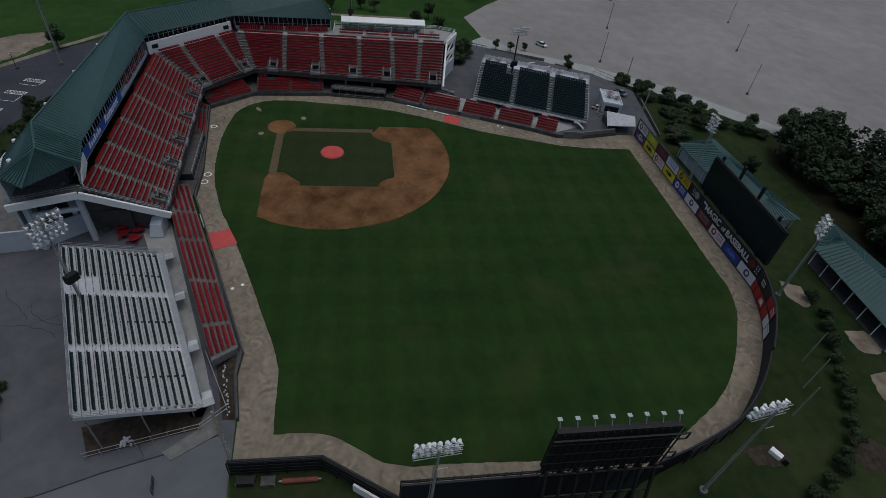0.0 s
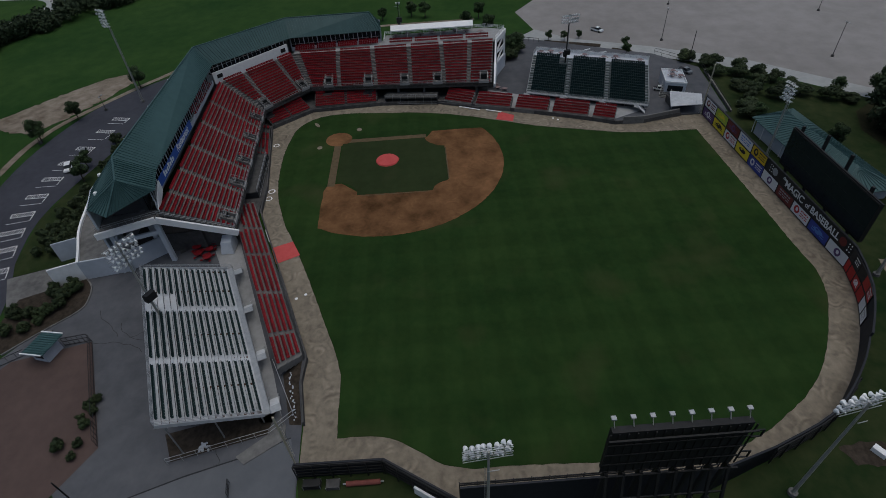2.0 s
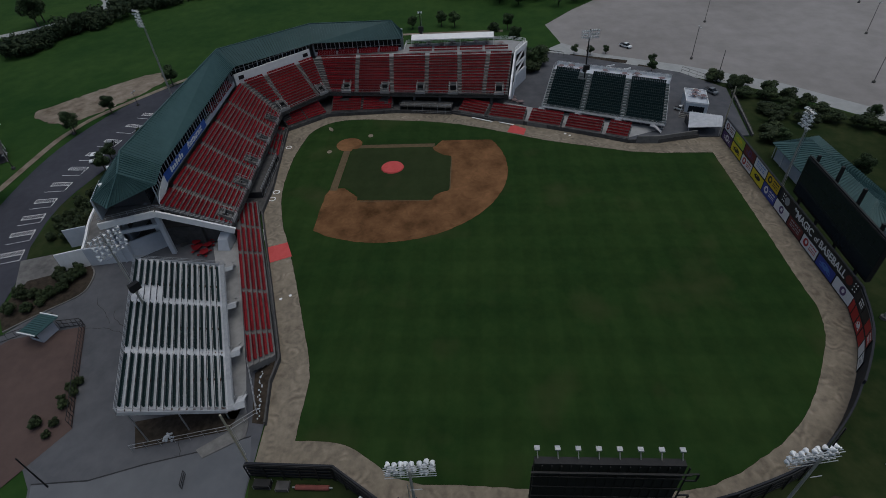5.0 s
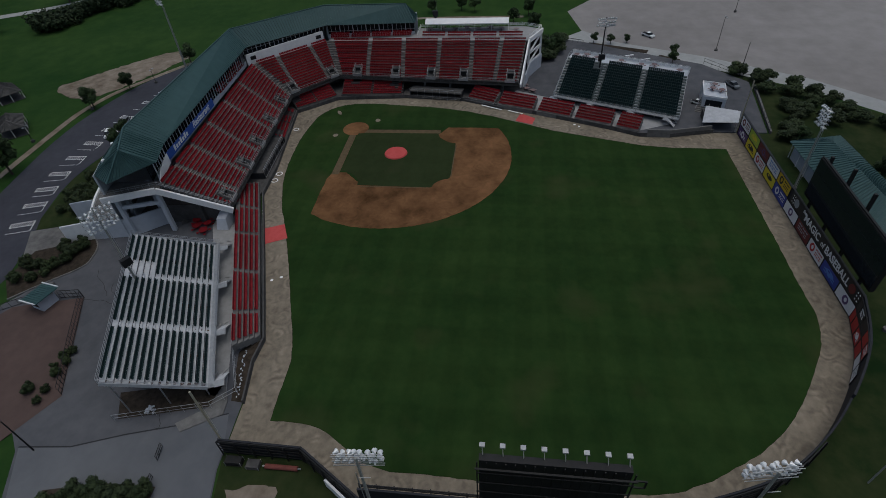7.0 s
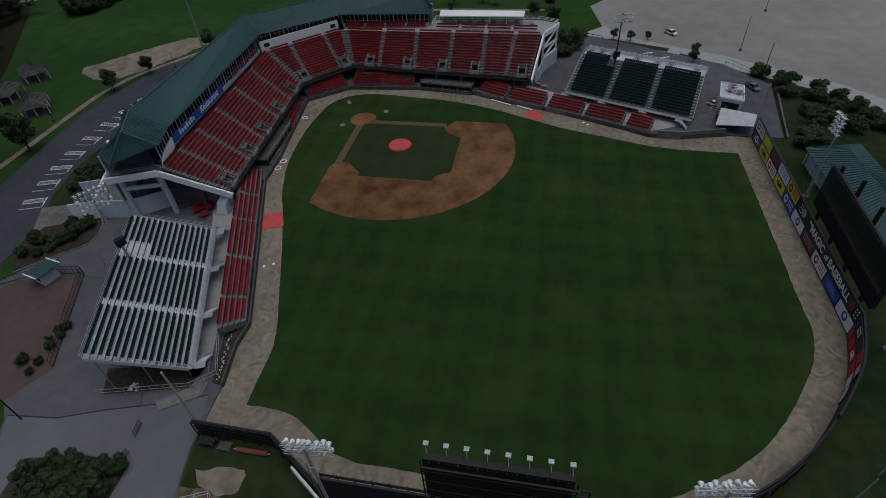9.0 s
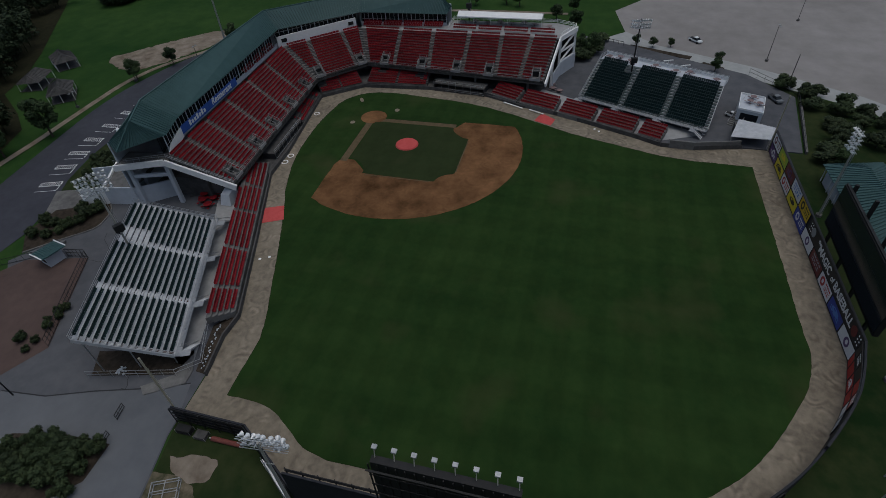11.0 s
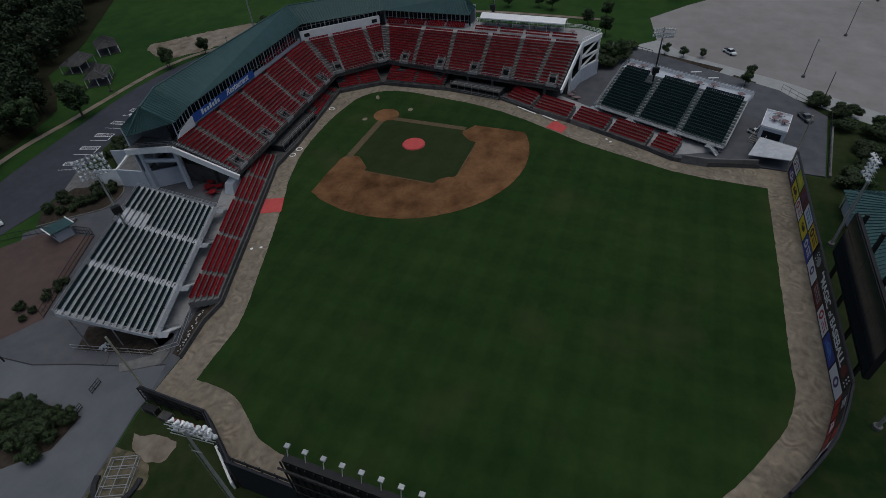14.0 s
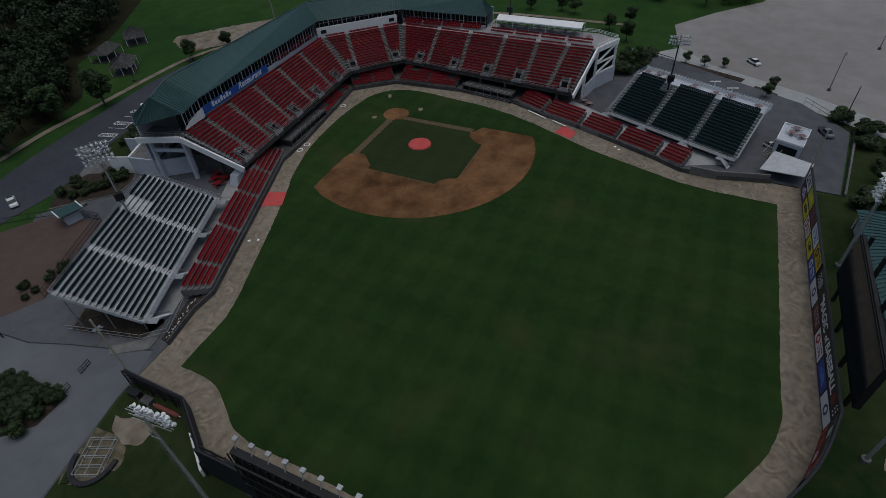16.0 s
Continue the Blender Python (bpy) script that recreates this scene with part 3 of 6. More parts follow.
def ad_board(m, w, h, ground, ink, style, label, rim="black"):
    """A framed board w by h in its own x and z, facing its -y; its emblem and lettering are plain shapes."""
    thing = tagged(empty("advertising_board"), label, "advertising board", "boards on the outfield fence")
    thing.matrix_world = m
    bm = bmesh.new()
    box(bm, 0.14, -0.05, 0.14, w - 0.14, 0.05, h - 0.14)
    part("panel", bm, INK[ground], thing)
    bm = bmesh.new()
    for x0, z0, x1, z1 in ((0, 0, w, 0.13), (0, h - 0.13, w, h), (0, 0.135, 0.13, h - 0.135), (w - 0.13, 0.135, w, h - 0.135)):
        box(bm, x0, -0.09, z0, x1, 0.05, z1)
    part("frame", bm, INK[rim], thing)
    if "disc" in style:
        k = 0.28 if "left" in style else 0.5
        emb = part("emblem", disc_mesh(h * 0.32, h * 0.32, (w * k, h * 0.52)), INK[ink], thing)
        emb.location.y = -0.075
        ring = part("emblem_core", disc_mesh(h * 0.14, h * 0.16, (w * k + 0.1, h * 0.55)), INK[ground], emb)
        ring.location.y = -0.03
    if "swoosh" in style:
        emb = part("emblem", disc_mesh(w * 0.24, h * 0.2, (w * 0.5, h * 0.56), 9), INK[ink], thing)
        emb.location.y = -0.075
        cut = part("emblem_core", disc_mesh(w * 0.07, h * 0.06, (w * 0.44, h * 0.64), 7), INK[ground], emb)
        cut.location.y = -0.03
    if "bars" in style:
        x0, x1 = (w * 0.5, w * 0.9) if "left" in style else (w * 0.16, w * 0.84)
        for k, (z, t) in enumerate(((0.68, 0.11), (0.47, 0.07), (0.3, 0.07))):
            if "low" in style and k == 0:
                continue
            bm = bmesh.new()
            n = 5 - k
            for j in range(n):
                a, b = x0 + (x1 - x0) * (j + 0.08) / n, x0 + (x1 - x0) * (j + 0.86 - 0.1 * (j % 2)) / n
                box(bm, a, -0.075, h * z, b, -0.03, h * (z + t))
            part("lettering", bm, INK[ink], thing)
    return thing


def fence_y(x):
    return 106.5 + (x + 1) / 67.0


LEAN = math.degrees(math.atan2(1.0, 67.0))
EDGES = [-0.4, 6.2, 13.0, 19.6, 26.4, 33.2, 39.9, 46.4, 53.0, 59.7, 66.3]
LOW = [("violet", "white", "disc bars low"), ("yellow", "black", "swoosh bars low"), ("white", "red", "disc left bars"), ("yellow", "black", "swoosh"), ("blue", "white", "bars left disc"),
       ("white", "violet", "disc"), ("maroon", "grey", "bars"), ("white", "red", "disc left bars"), ("blue", "sky", "swoosh bars low"), ("white", "violet", "disc")]
HIGH = [("white", "maroon", "disc left bars"), ("lime", "yellow", "swoosh bars low"), ("maroon", "violet", "disc bars low"), ("white", "sky", "bars"), ("gold", "black", "disc left bars")]
SAY = {"violet": "dark violet", "lime": "lime green", "sky": "light blue"}
for k, (g, c, st) in enumerate(LOW):
    x0, x1 = EDGES[k], EDGES[k + 1]
    ad_board(pose(x0 + 0.03, fence_y(x0) - 0.08, 0.12, 0, 0, LEAN), x1 - x0 - 0.06, 2.85, g, c, st, f"{SAY.get(g, g)} advertising board with a {SAY.get(c, c)} emblem on the fence", "blue" if k == 4 else "black")
for k, (g, c, st) in enumerate(HIGH):
    x0, x1 = EDGES[k], EDGES[k + 1]
    ad_board(pose(x0 + 0.03, fence_y(x0) - 0.08, 3.02, 0, 0, LEAN), x1 - x0 - 0.06, 2.85, g, c, st, f"{SAY.get(g, g)} upper advertising board with a {SAY.get(c, c)} emblem on the fence")

long_sign = tagged(empty("lettered_sign"), "long black sign lettered in white on the outfield fence", "sign")
long_sign.matrix_world = pose(34.4, fence_y(34.4) - 0.08, 3.02, 0, 0, LEAN)
bm = bmesh.new()
box(bm, 0, -0.05, 0, 31.8, 0.05, 2.85)
part("panel", bm, INK["black"], long_sign)


def words(text, x, z, size, material, parent, y=-0.07):
    cu = bpy.data.curves.new("lettering", "FONT")
    cu.body, cu.size, cu.extrude, cu.offset = text, size, 0.02, size * 0.02
    cu.materials.append(material)
    ob = new("lettering", cu)
    ob.parent = parent
    ob.matrix_local = pose(x, y, z, 90, 0, 0)
    return ob


words("the", 6.2, 1.75, 1.0, INK["white"], long_sign)
words("MAGIC", 7.4, 0.65, 2.3, INK["white"], long_sign)
words("of", 15.5, 0.75, 1.7, INK["white"], long_sign)
words("BASEBALL", 17.4, 0.65, 2.25, INK["white"], long_sign)
for x, c in ((2.9, "grey"), (28.6, "maroon")):
    emb = part("emblem", disc_mesh(1.0, 0.95, (x, 1.45)), INK[c], long_sign)
    emb.location.y = -0.07
for x in (0.9, 1.6, 30.3, 31.0):
    for z in (0.7, 1.5, 2.2):
        dot = part("star", disc_mesh(0.16, 0.16, (x, z), 8), INK["white"], long_sign)
        dot.location.y = -0.07

# boards on the curve in centre field
def curved_boards(specs, z0, h):
    k = 0
    for n, g, c, st, lab in specs:
        for j in range(n):
            a, b = FENCE[4 + k], FENCE[5 + k]
            d = Vector((b[0] - a[0], b[1] - a[1]))
            ang = math.degrees(math.atan2(d.y, d.x))
            nrm = Vector((d.y, -d.x)).normalized() * 0.1
            ad_board(pose(a[0] + nrm.x, a[1] + nrm.y, z0, 0, 0, ang), d.length, h, g, c, st if j == n // 2 else "", lab)
            k += 1


curved_boards([(4, "red", "white", "swoosh bars low", "red advertising board with a white script emblem"), (2, "white", "grey", "bars", "white advertising board with grey lettering")], 0.12, 2.8)
curved_boards([(3, "black", "white", "bars", "black advertising board with white and red lettering"), (2, "red", "white", "bars", "red upper advertising board with white lettering")], 3.0, 2.5)

# ---- video board ----
video_board = tagged(empty("video_board", (34, 109.4, -0.3)), "large blank black scoreboard on steel columns behind the fence", "scoreboard")
bm = bmesh.new()
box(bm, 0, 0, 5.2, 30, 0.9, 14.6)
body = part("cabinet", bm, DARK_STEEL, video_board)
bm = bmesh.new()
box(bm, 0, -0.06, 0, 2.94, -0.003, 2.74)
SCREEN = finish(bm, "screen_panel", GLASS)
for i in range(10):
    for j in range(3):
        ob = new("screen_panel", SCREEN)
        ob.parent, ob.location = video_board, (0.2 + i * 2.97, 0, 5.9 + j * 2.85)
for x in (1.5, 9.5, 17.5, 25.5):
    bm = bmesh.new()
    beam(bm, (x, 1.3, 0), (x, 1.3, 17.8 if x in (9.5, 17.5) else 15.6), 0.55)
    part("column", bm, DARK_STEEL, video_board)
bars("catwalk", [((0, 0.3, 14.75), (30, 0.3, 14.75))], 0.25, DARK_STEEL, video_board)

# ---- scoreboard seen from behind ----
back_board = tagged(empty("back_board", (111.4, 50.2, -0.3)), "tall black scoreboard seen from behind on raked steel legs", "scoreboard")
bm = bmesh.new()
box(bm, -0.5, -7.8, 17.0, 0.3, 7.7, 25.9)
part("cabinet", bm, DARK_STEEL, back_board)
bars("rib", [((0.4, -8.0 + k * 1.0, 17.1), (0.4, -8.0 + k * 1.0, 25.7)) for k in range(17)] + [((0.45, -8.1, z), (0.45, 8.1, z)) for z in (19, 21.2, 23.4)], 0.13, DARK_STEEL, back_board)
bars("catwalk", [((0.9, -8.3, 16.9), (0.9, 8.3, 16.9)), ((0.8, -8.2, 25.0), (0.8, 8.2, 25.0))], 0.22, DARK_STEEL, back_board, "dark steel walkway", 0.12)
for k in range(8):
    y = -7.3 + k * 2.08
    bm = bmesh.new()
    beam(bm, (0.7, y, 17.2), (5.6, y, 0), 0.34)
    part("leg", bm, DARK_STEEL, back_board)
    bm = bmesh.new()
    beam(bm, (0.2, y, 17.2), (0.2, y, 0), 0.4)
    part("column", bm, DARK_STEEL, back_board)
bars("brace", [((3.2, -7.3 + k * 2.08, 8.4), (0.2, -7.3 + k * 2.08, 8.4)) for k in range(8)] + [((3.4, -7.5, 8), (3.4, 7.5, 8)), ((1.9, -7.5, 13), (1.9, 7.5, 13)), ((5.0, -7.5, 2.5), (5.0, 7.5, 2.5))], 0.2, DARK_STEEL, back_board)
for k in range(8):
    y = -7.4 + k * 2.12
    lamp = bars("lamp_arm", [((-0.2, y, 25.6), (-0.75, y - 0.12, 26.95))], 0.09, POLE, back_board)
    bm = bmesh.new()
    box(bm, -1.1, y - 0.4, 26.9, -0.6, y + 0.16, 27.1)
    part("lamp_head", bm, STEEL, lamp, "small grey rectangular floodlight")
for z in (19.5, 24.2):
    bars("side_bracket", [((0.3, 8.1, z), (0.3, 9.3, z)), ((0.3, 9.3, z), (0.3, 9.3, z - 1.4)), ((0.3, 9.3, z - 1.4), (0.3, 8.1, z - 1.4))], 0.15, DARK_STEEL, back_board)

# ---- floodlight towers ----
bm = bmesh.new()
bmesh.ops.create_cone(bm, cap_ends=False, segments=10, radius1=0.1, radius2=0.34, depth=0.42)
bmesh.ops.create_circle(bm, cap_ends=True, segments=10, radius=0.3, matrix=Matrix.Translation((0, 0, 0.15)))
bmesh.ops.create_uvsphere(bm, u_segments=8, v_segments=5, radius=0.13, matrix=Matrix.Translation((0, 0, -0.28)))
FLOOD = finish(bm, "floodlight", surface("floodlight_reflector", (0.62, 0.63, 0.64), (0.8, 0.8, 0.8), 0.3, 0.25, metal=0.1))


rl = random.Random(9)


def light_tower(x, y, height, facing, rows, cols, wide=6.0, base=-0.3, pole=0.55, equipment=0.0, mat=None):
    thing = tagged(empty("light_tower", (x, y, base), facing), "tall grey pole with rows of white stadium floodlights", "light tower", "stadium light towers")
    bm = bmesh.new()
    beam(bm, (0, 0, 0), (0, 0, height), pole, pole, 10, 0.55)
    part("pole", bm, mat or POLE, thing)
    bm = bmesh.new()
    beam(bm, (0, 0, 0), (0, 0, 0.7), 1.3, 1.3, 10)
    part("footing", bm, CONCRETE, thing)
    for r in range(rows):
        z = height - 0.2 - r * 0.95
        bars("crossarm", [((-wide / 2, 0.25, z), (wide / 2, 0.25, z)), ((-wide / 2, 0.55, z - 0.1), (wide / 2, 0.55, z - 0.1))], 0.08, STEEL, thing)
        for c in range(cols):
            ob = new("floodlight", FLOOD)
            ob.parent = thing
            ob.matrix_local = pose(-wide / 2 + wide * (c + 0.5) / cols + rl.uniform(-0.14, 0.14), 0.75 + rl.uniform(-0.1, 0.25), z - 0.05 + rl.uniform(-0.15, 0.15), -118 + rl.uniform(-14, 14), 0, -30 + 60 * c / max(1, cols - 1) + rl.uniform(-14, 14))
    bars("ladder", [((-0.45, -0.2, 1), (-0.45, -0.2, height - rows)), ((-0.2, -0.45, height - rows * 0.95 - 0.8), (1.2, -0.45, height - rows * 0.95 - 0.8))], 0.08, STEEL, thing)
    if equipment:
        bm = bmesh.new()
        box(bm, -0.9, 0.2, equipment, 0.9, 1.2, equipment + 1.5)
        box(bm, -0.6, -1.2, equipment - 1.2, 0.5, -0.3, equipment + 0.2)
        part("loudspeaker", bm, DARK_STEEL, thing, "black loudspeaker cluster")
    return thing


def face(x, y):
    """Degrees that turn a tower's +y towards the infield."""
    return math.degrees(math.atan2(30 - y, 30 - x)) - 90


for x, y, h, rows, cols, eq, turn in ((72.9, -26.4, 26.6, 5, 7, 13.5, 330), (25.0, 112.2, 21.2, 5, 5, 0, None), (68.5, 112.6, 22.0, 5, 6, 0, None), (109.2, 73.2, 23.6, 3, 8, 0, 100),
                                    (111.7, 29.0, 24.0, 3, 8, 0, 95), (-30.2, 71.6, 22.0, 3, 8, 9.5, 280), (-38.0, -73.6, 31, 6, 5, 0, 235)):
    light_tower(x, y, h, face(x, y) if turn is None else turn, rows, cols, 5.8 if cols > 6 else 4.0, equipment=eq, mat=DARK_STEEL if x == -30.2 else None)
light_tower(-48.5, 17.5, 24.0, face(-48.5, 17.5), 1, 2, 1.6, pole=0.35, equipment=17.5, mat=DARK_STEEL)

# ---- grandstand ----
def offset_line(pts, d):
    out = []
    for i, p in enumerate(pts):
        a, b = Vector(pts[max(i - 1, 0)]), Vector(pts[min(i + 1, len(pts) - 1)])
        t = (b - a).normalized()
        out.append((p[0] - t.y * d, p[1] + t.x * d))
    return out


FRONT = [DECK_A[0], DECK_A[1], DECK_B[1], DECK_C[1]]
REAR = [DECK_A[2], DECK_A[3], DECK_B[3], DECK_C[3]]
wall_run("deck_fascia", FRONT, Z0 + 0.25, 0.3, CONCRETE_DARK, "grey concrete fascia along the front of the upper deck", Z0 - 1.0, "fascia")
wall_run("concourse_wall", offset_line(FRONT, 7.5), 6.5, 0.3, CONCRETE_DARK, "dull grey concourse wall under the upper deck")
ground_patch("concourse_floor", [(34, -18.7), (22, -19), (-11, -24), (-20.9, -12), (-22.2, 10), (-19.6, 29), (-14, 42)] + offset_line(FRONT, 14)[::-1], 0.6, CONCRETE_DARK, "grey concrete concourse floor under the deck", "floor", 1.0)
railing([(*p, Z0) for p in offset_line(FRONT, 0.12)], 1.1, STEEL, "grey pipe railing along the front of the upper deck", 3.0)
bm = bmesh.new()
beam(bm, (0, 0, 0), (0, 0, Z0 - 0.6), 0.7, 0.7)
COLUMN = finish(bm, "concourse_column", CONCRETE)
under = offset_line(FRONT, 2.2)
for a, b in zip(under, under[1:]):
    n = max(2, round((Vector(b) - Vector(a)).length / 8.5))
    for k in range(n):
        p = Vector(a).lerp(Vector(b), (k + 0.4) / n)
        ob = new("concourse_column", COLUMN)
        ob.location = (p.x, p.y, 0)
        tagged(ob, "square concrete column carrying the upper deck", "column", "deck columns")


# openings in the deck, with a walled frame
def vomitory(q, s, w=2.6):
    a, b = put(q, s, 0, 0), put(q, s + 0.01, 0, 0)
    d = (b - a).normalized()
    o = put(q, s, 1, 0) - a
    ang = math.degrees(math.atan2(d.y, d.x))
    if d.cross(o).z < 0:
        ang += 180
    thing = tagged(empty("deck_entrance"), "dark stair entrance framed by pale concrete walls in the seats", "entrance", "deck entrances")
    c = put(q, s, 0, Z0 + 0.01)
    thing.matrix_world = pose(c.x, c.y, c.z, 0, 0, ang)
    for x0 in (-w / 2 - 0.3, w / 2):
        bm = bmesh.new()
        hexa(bm, [(x0, 0.1, 0), (x0 + 0.3, 0.1, 0), (x0 + 0.3, 3.0, 0), (x0, 3.0, 0)], [(x0, 0.1, 1.0), (x0 + 0.3, 0.1, 1.0), (x0 + 0.3, 3.0, 2.55), (x0, 3.0, 2.55)])
        part("side_wall", bm, CONCRETE, thing)
    # a black sheet stands in for the shade inside the doorway
    bm = bmesh.new()
    box(bm, -w / 2, 1.85, 0.0, w / 2, 1.95, 2.1)
    part("opening", bm, DARK_STEEL, thing, "black panel painted for the shade inside the doorway")
    bm = bmesh.new()
    box(bm, -w / 2, 1.8, 2.1, w / 2, 2.1, 2.5)
    part("lintel", bm, CONCRETE, thing)
    bm = bmesh.new()
    box(bm, -w / 2, 0.15, 0.0, w / 2, 1.8, 0.06)
    part("landing", bm, CONCRETE_DARK, thing)
    bm = bmesh.new()
    box(bm, -w / 2 - 0.6, -0.12, 0.0, w / 2 + 0.6, 0.08, 0.85)
    part("sill", bm, CONCRETE_PALE, thing, "pale concrete front wall")
    bars("rail", [((sx * (w / 2 + 0.15), 0.1, 1.9), (sx * (w / 2 + 0.15), 2.9, 3.4)) for sx in (-1, 1)] + [((-w / 2, 2.0, 3.2), (w / 2, 2.0, 3.2))] + [((sx * (w / 2 + 0.15), y, 0.9 + y * 0.5), (sx * (w / 2 + 0.15), y, 1.85 + y * 0.52)) for sx in (-1, 1) for y in (0.2, 1.5, 2.8)], 0.05, STEEL, thing)


for q, s in DOORS:
    vomitory(q, s, 2.0)


# stair flights in the aisles
def aisle_steps(q, n, z0, z1, cuts, w, material, label="worn concrete aisle stair between seat blocks"):
    for s in cuts:
        foot = at(s, 0)
        stair = tagged(empty("aisle_stair", put(q, foot, 0, z0)), label, "stair", "aisle stairs")
        rise = put(q, at(s, 1), 1, 0) - put(q, foot, 0, 0)
        ang = math.degrees(math.atan2(rise.y, rise.x)) - 90
        dz, dv = (z1 - z0) / (n - 1), rise.length / n
        bm = bmesh.new()
        box(bm, -w / 2, 0, 0, w / 2, dv * 0.38, dz * 0.5)
        me = finish(bm, "step", material)
        for i in range(n - 1):
            ob = new("step", me)
            ob.parent = stair
            p = put(q, at(s, (i + 0.62) / n), (i + 0.62) / n, z0 + dz * i) - put(q, foot, 0, z0)
            ob.matrix_local = pose(p.x, p.y, p.z, 0, 0, ang)


aisle_steps(DECK_A, NROW, Z0, Z1, AISLES_A[1:], 1.1, AISLE)
aisle_steps(DECK_B, NROW, Z0, Z1, AISLES_B[1:3], 1.1, AISLE)
aisle_steps(DECK_C, NROW, Z0, Z1, AISLES_C[:6], 1.1, AISLE)

# lower seats under the front of the deck, and the dugouts
for a, b, sp in (((7.0, -20.9), (-10.6, -23.7), 2), ((-11.3, -23.2), (-20.3, -12.3), 2), ((-20.9, -11.4), (-21.6, 9.0), 2)):
    d = (Vector(b) - Vector(a)).normalized()
    nrm = Vector((d.y, -d.x)) * -6.0
    nrm = nrm if nrm.dot(Vector((10, 10)) - Vector(a)) < 0 else -nrm
    q = [a, b, (a[0] + nrm.x, a[1] + nrm.y), (b[0] + nrm.x, b[1] + nrm.y)]
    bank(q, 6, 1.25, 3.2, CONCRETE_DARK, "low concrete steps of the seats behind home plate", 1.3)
    sections(q, 6, 1.25, 3.2, spans(sp, 0.08), RED, "low block of red seats behind home plate", "home plate boxes", 1.0)


def dugout(a, b, depth, label):
    a, b = Vector(a), Vector(b)
    d = (b - a).normalized()
    length = (b - a).length
    ang = math.degrees(math.atan2(d.y, d.x))
    n = Vector((-d.y, d.x))
    if n.dot(Vector((15, 15)) - a) > 0:
        a, b, ang = b, a, ang + 180
    thing = tagged(empty("dugout", (a.x, a.y, -0.05), ang), label, "dugout")
    bm = bmesh.new()
    box(bm, 0, 0.2, 2.2, length, depth, 2.5)
    part("roof", bm, CONCRETE_DARK, thing)
    bm = bmesh.new()
    box(bm, 0, depth - 0.3, 0, length, depth, 2.2), box(bm, 0, 0.1, 0, 0.3, depth - 0.3, 2.2), box(bm, length - 0.3, 0.1, 0, length, depth - 0.3, 2.2)
    part("wall", bm, DARK, thing)
    bm = bmesh.new()
    box(bm, 0.6, depth - 0.9, 0, length - 0.6, depth - 0.4, 0.5)
    part("bench", bm, STAND, thing)
    bars("rail", [((0, 0, 1.05), (length, 0, 1.05)), ((0, 0, 0.55), (length, 0, 0.55)), ((0, 0.3, 3.4), (length, 0.3, 3.4)), ((0, 0.3, 2.95), (length, 0.3, 2.95))], 0.09, STEEL, thing)
    for k in range(int(length / 2.5) + 1):
        ob = new("post", post_mesh(3.4, 0.09, STEEL))
        ob.parent, ob.location = thing, (min(length, k * 2.5), 0.15, 0)


dugout((26.5, -19.6), (8.0, -20.7), 4.2, "sunken dark dugout with a railing on the first base side")
dugout((-21.6, 11.5), (-19.2, 28.3), 4.2, "sunken dark dugout with a railing on the third base side")

# roof of the grandstand
EAVE = [(46.2, -32.6, 18.2), (38.5, -35.0, 18.2), (-19.2, -38.4, 18.0), (-39.6, -18.4, 17.2), (-41.8, 11.4, 16.9)]
RIDGE = [(49.6, -37.3, 23.2), (40.4, -41.6, 23.3), (-20.6, -42.8, 23.2), (-44.6, -19.8, 22.2), (-45.2, 8.0, 22.0)]
BACK = [(50.8, -45.0, 17.6), (43.2, -47.4, 17.6), (-24.5, -48.8, 17.4), (-50.2, -22.0, 16.8), (-50.4, 10.8, 16.6)]
grandstand_roof = tagged(empty("grandstand_roof"), "green standing-seam metal roof over the grandstand", "roof", kind="structure")


def roof_plane(a, b, c, d, ribs=0.95, parent=None, material=None):
    """A roof slope between its eave a-b and its ridge d-c, 0.15 thick, with raised seams."""
    a, b, c, d = map(Vector, (a, b, c, d))
    n = (b - a).cross(d - a).normalized()
    n = n if n.z > 0 else -n
    bm = bmesh.new()
    hexa(bm, [p - n * 0.15 for p in (a, b, c, d)], [a, b, c, d])
    bmesh.ops.recalc_face_normals(bm, faces=bm.faces[:])
    slope = part("roof_slope", bm, material or ROOF_GREEN, parent or grandstand_roof)
    count = int(max((b - a).length, (c - d).length) / ribs)
    bm = bmesh.new()
    for k in range(1, count):
        t = k / count
        beam(bm, a.lerp(b, t) + n * 0.04, d.lerp(c, t) + n * 0.05, 0.11, 0.18)
    if count > 1:
        tagged(part("roof_seam", bm, material or ROOF_GREEN, slope), kind="stuff")
    return slope


for i in range(4):
    roof_plane(EAVE[i], EAVE[i + 1], RIDGE[i + 1], RIDGE[i])
    roof_plane(BACK[i], BACK[i + 1], RIDGE[i + 1], RIDGE[i])
TIP = (54.6, -39.4, 18.0)
roof_plane(EAVE[0], TIP, RIDGE[0], (RIDGE[0][0] - 0.05, RIDGE[0][1] + 0.05, RIDGE[0][2]), 0.9)
roof_plane(TIP, BACK[0], RIDGE[0], (RIDGE[0][0] + 0.05, RIDGE[0][1] - 0.05, RIDGE[0][2]), 0.9)
roof_plane(EAVE[4], BACK[4], RIDGE[4], (RIDGE[4][0] + 0.05, RIDGE[4][1], RIDGE[4][2]), 0.9)
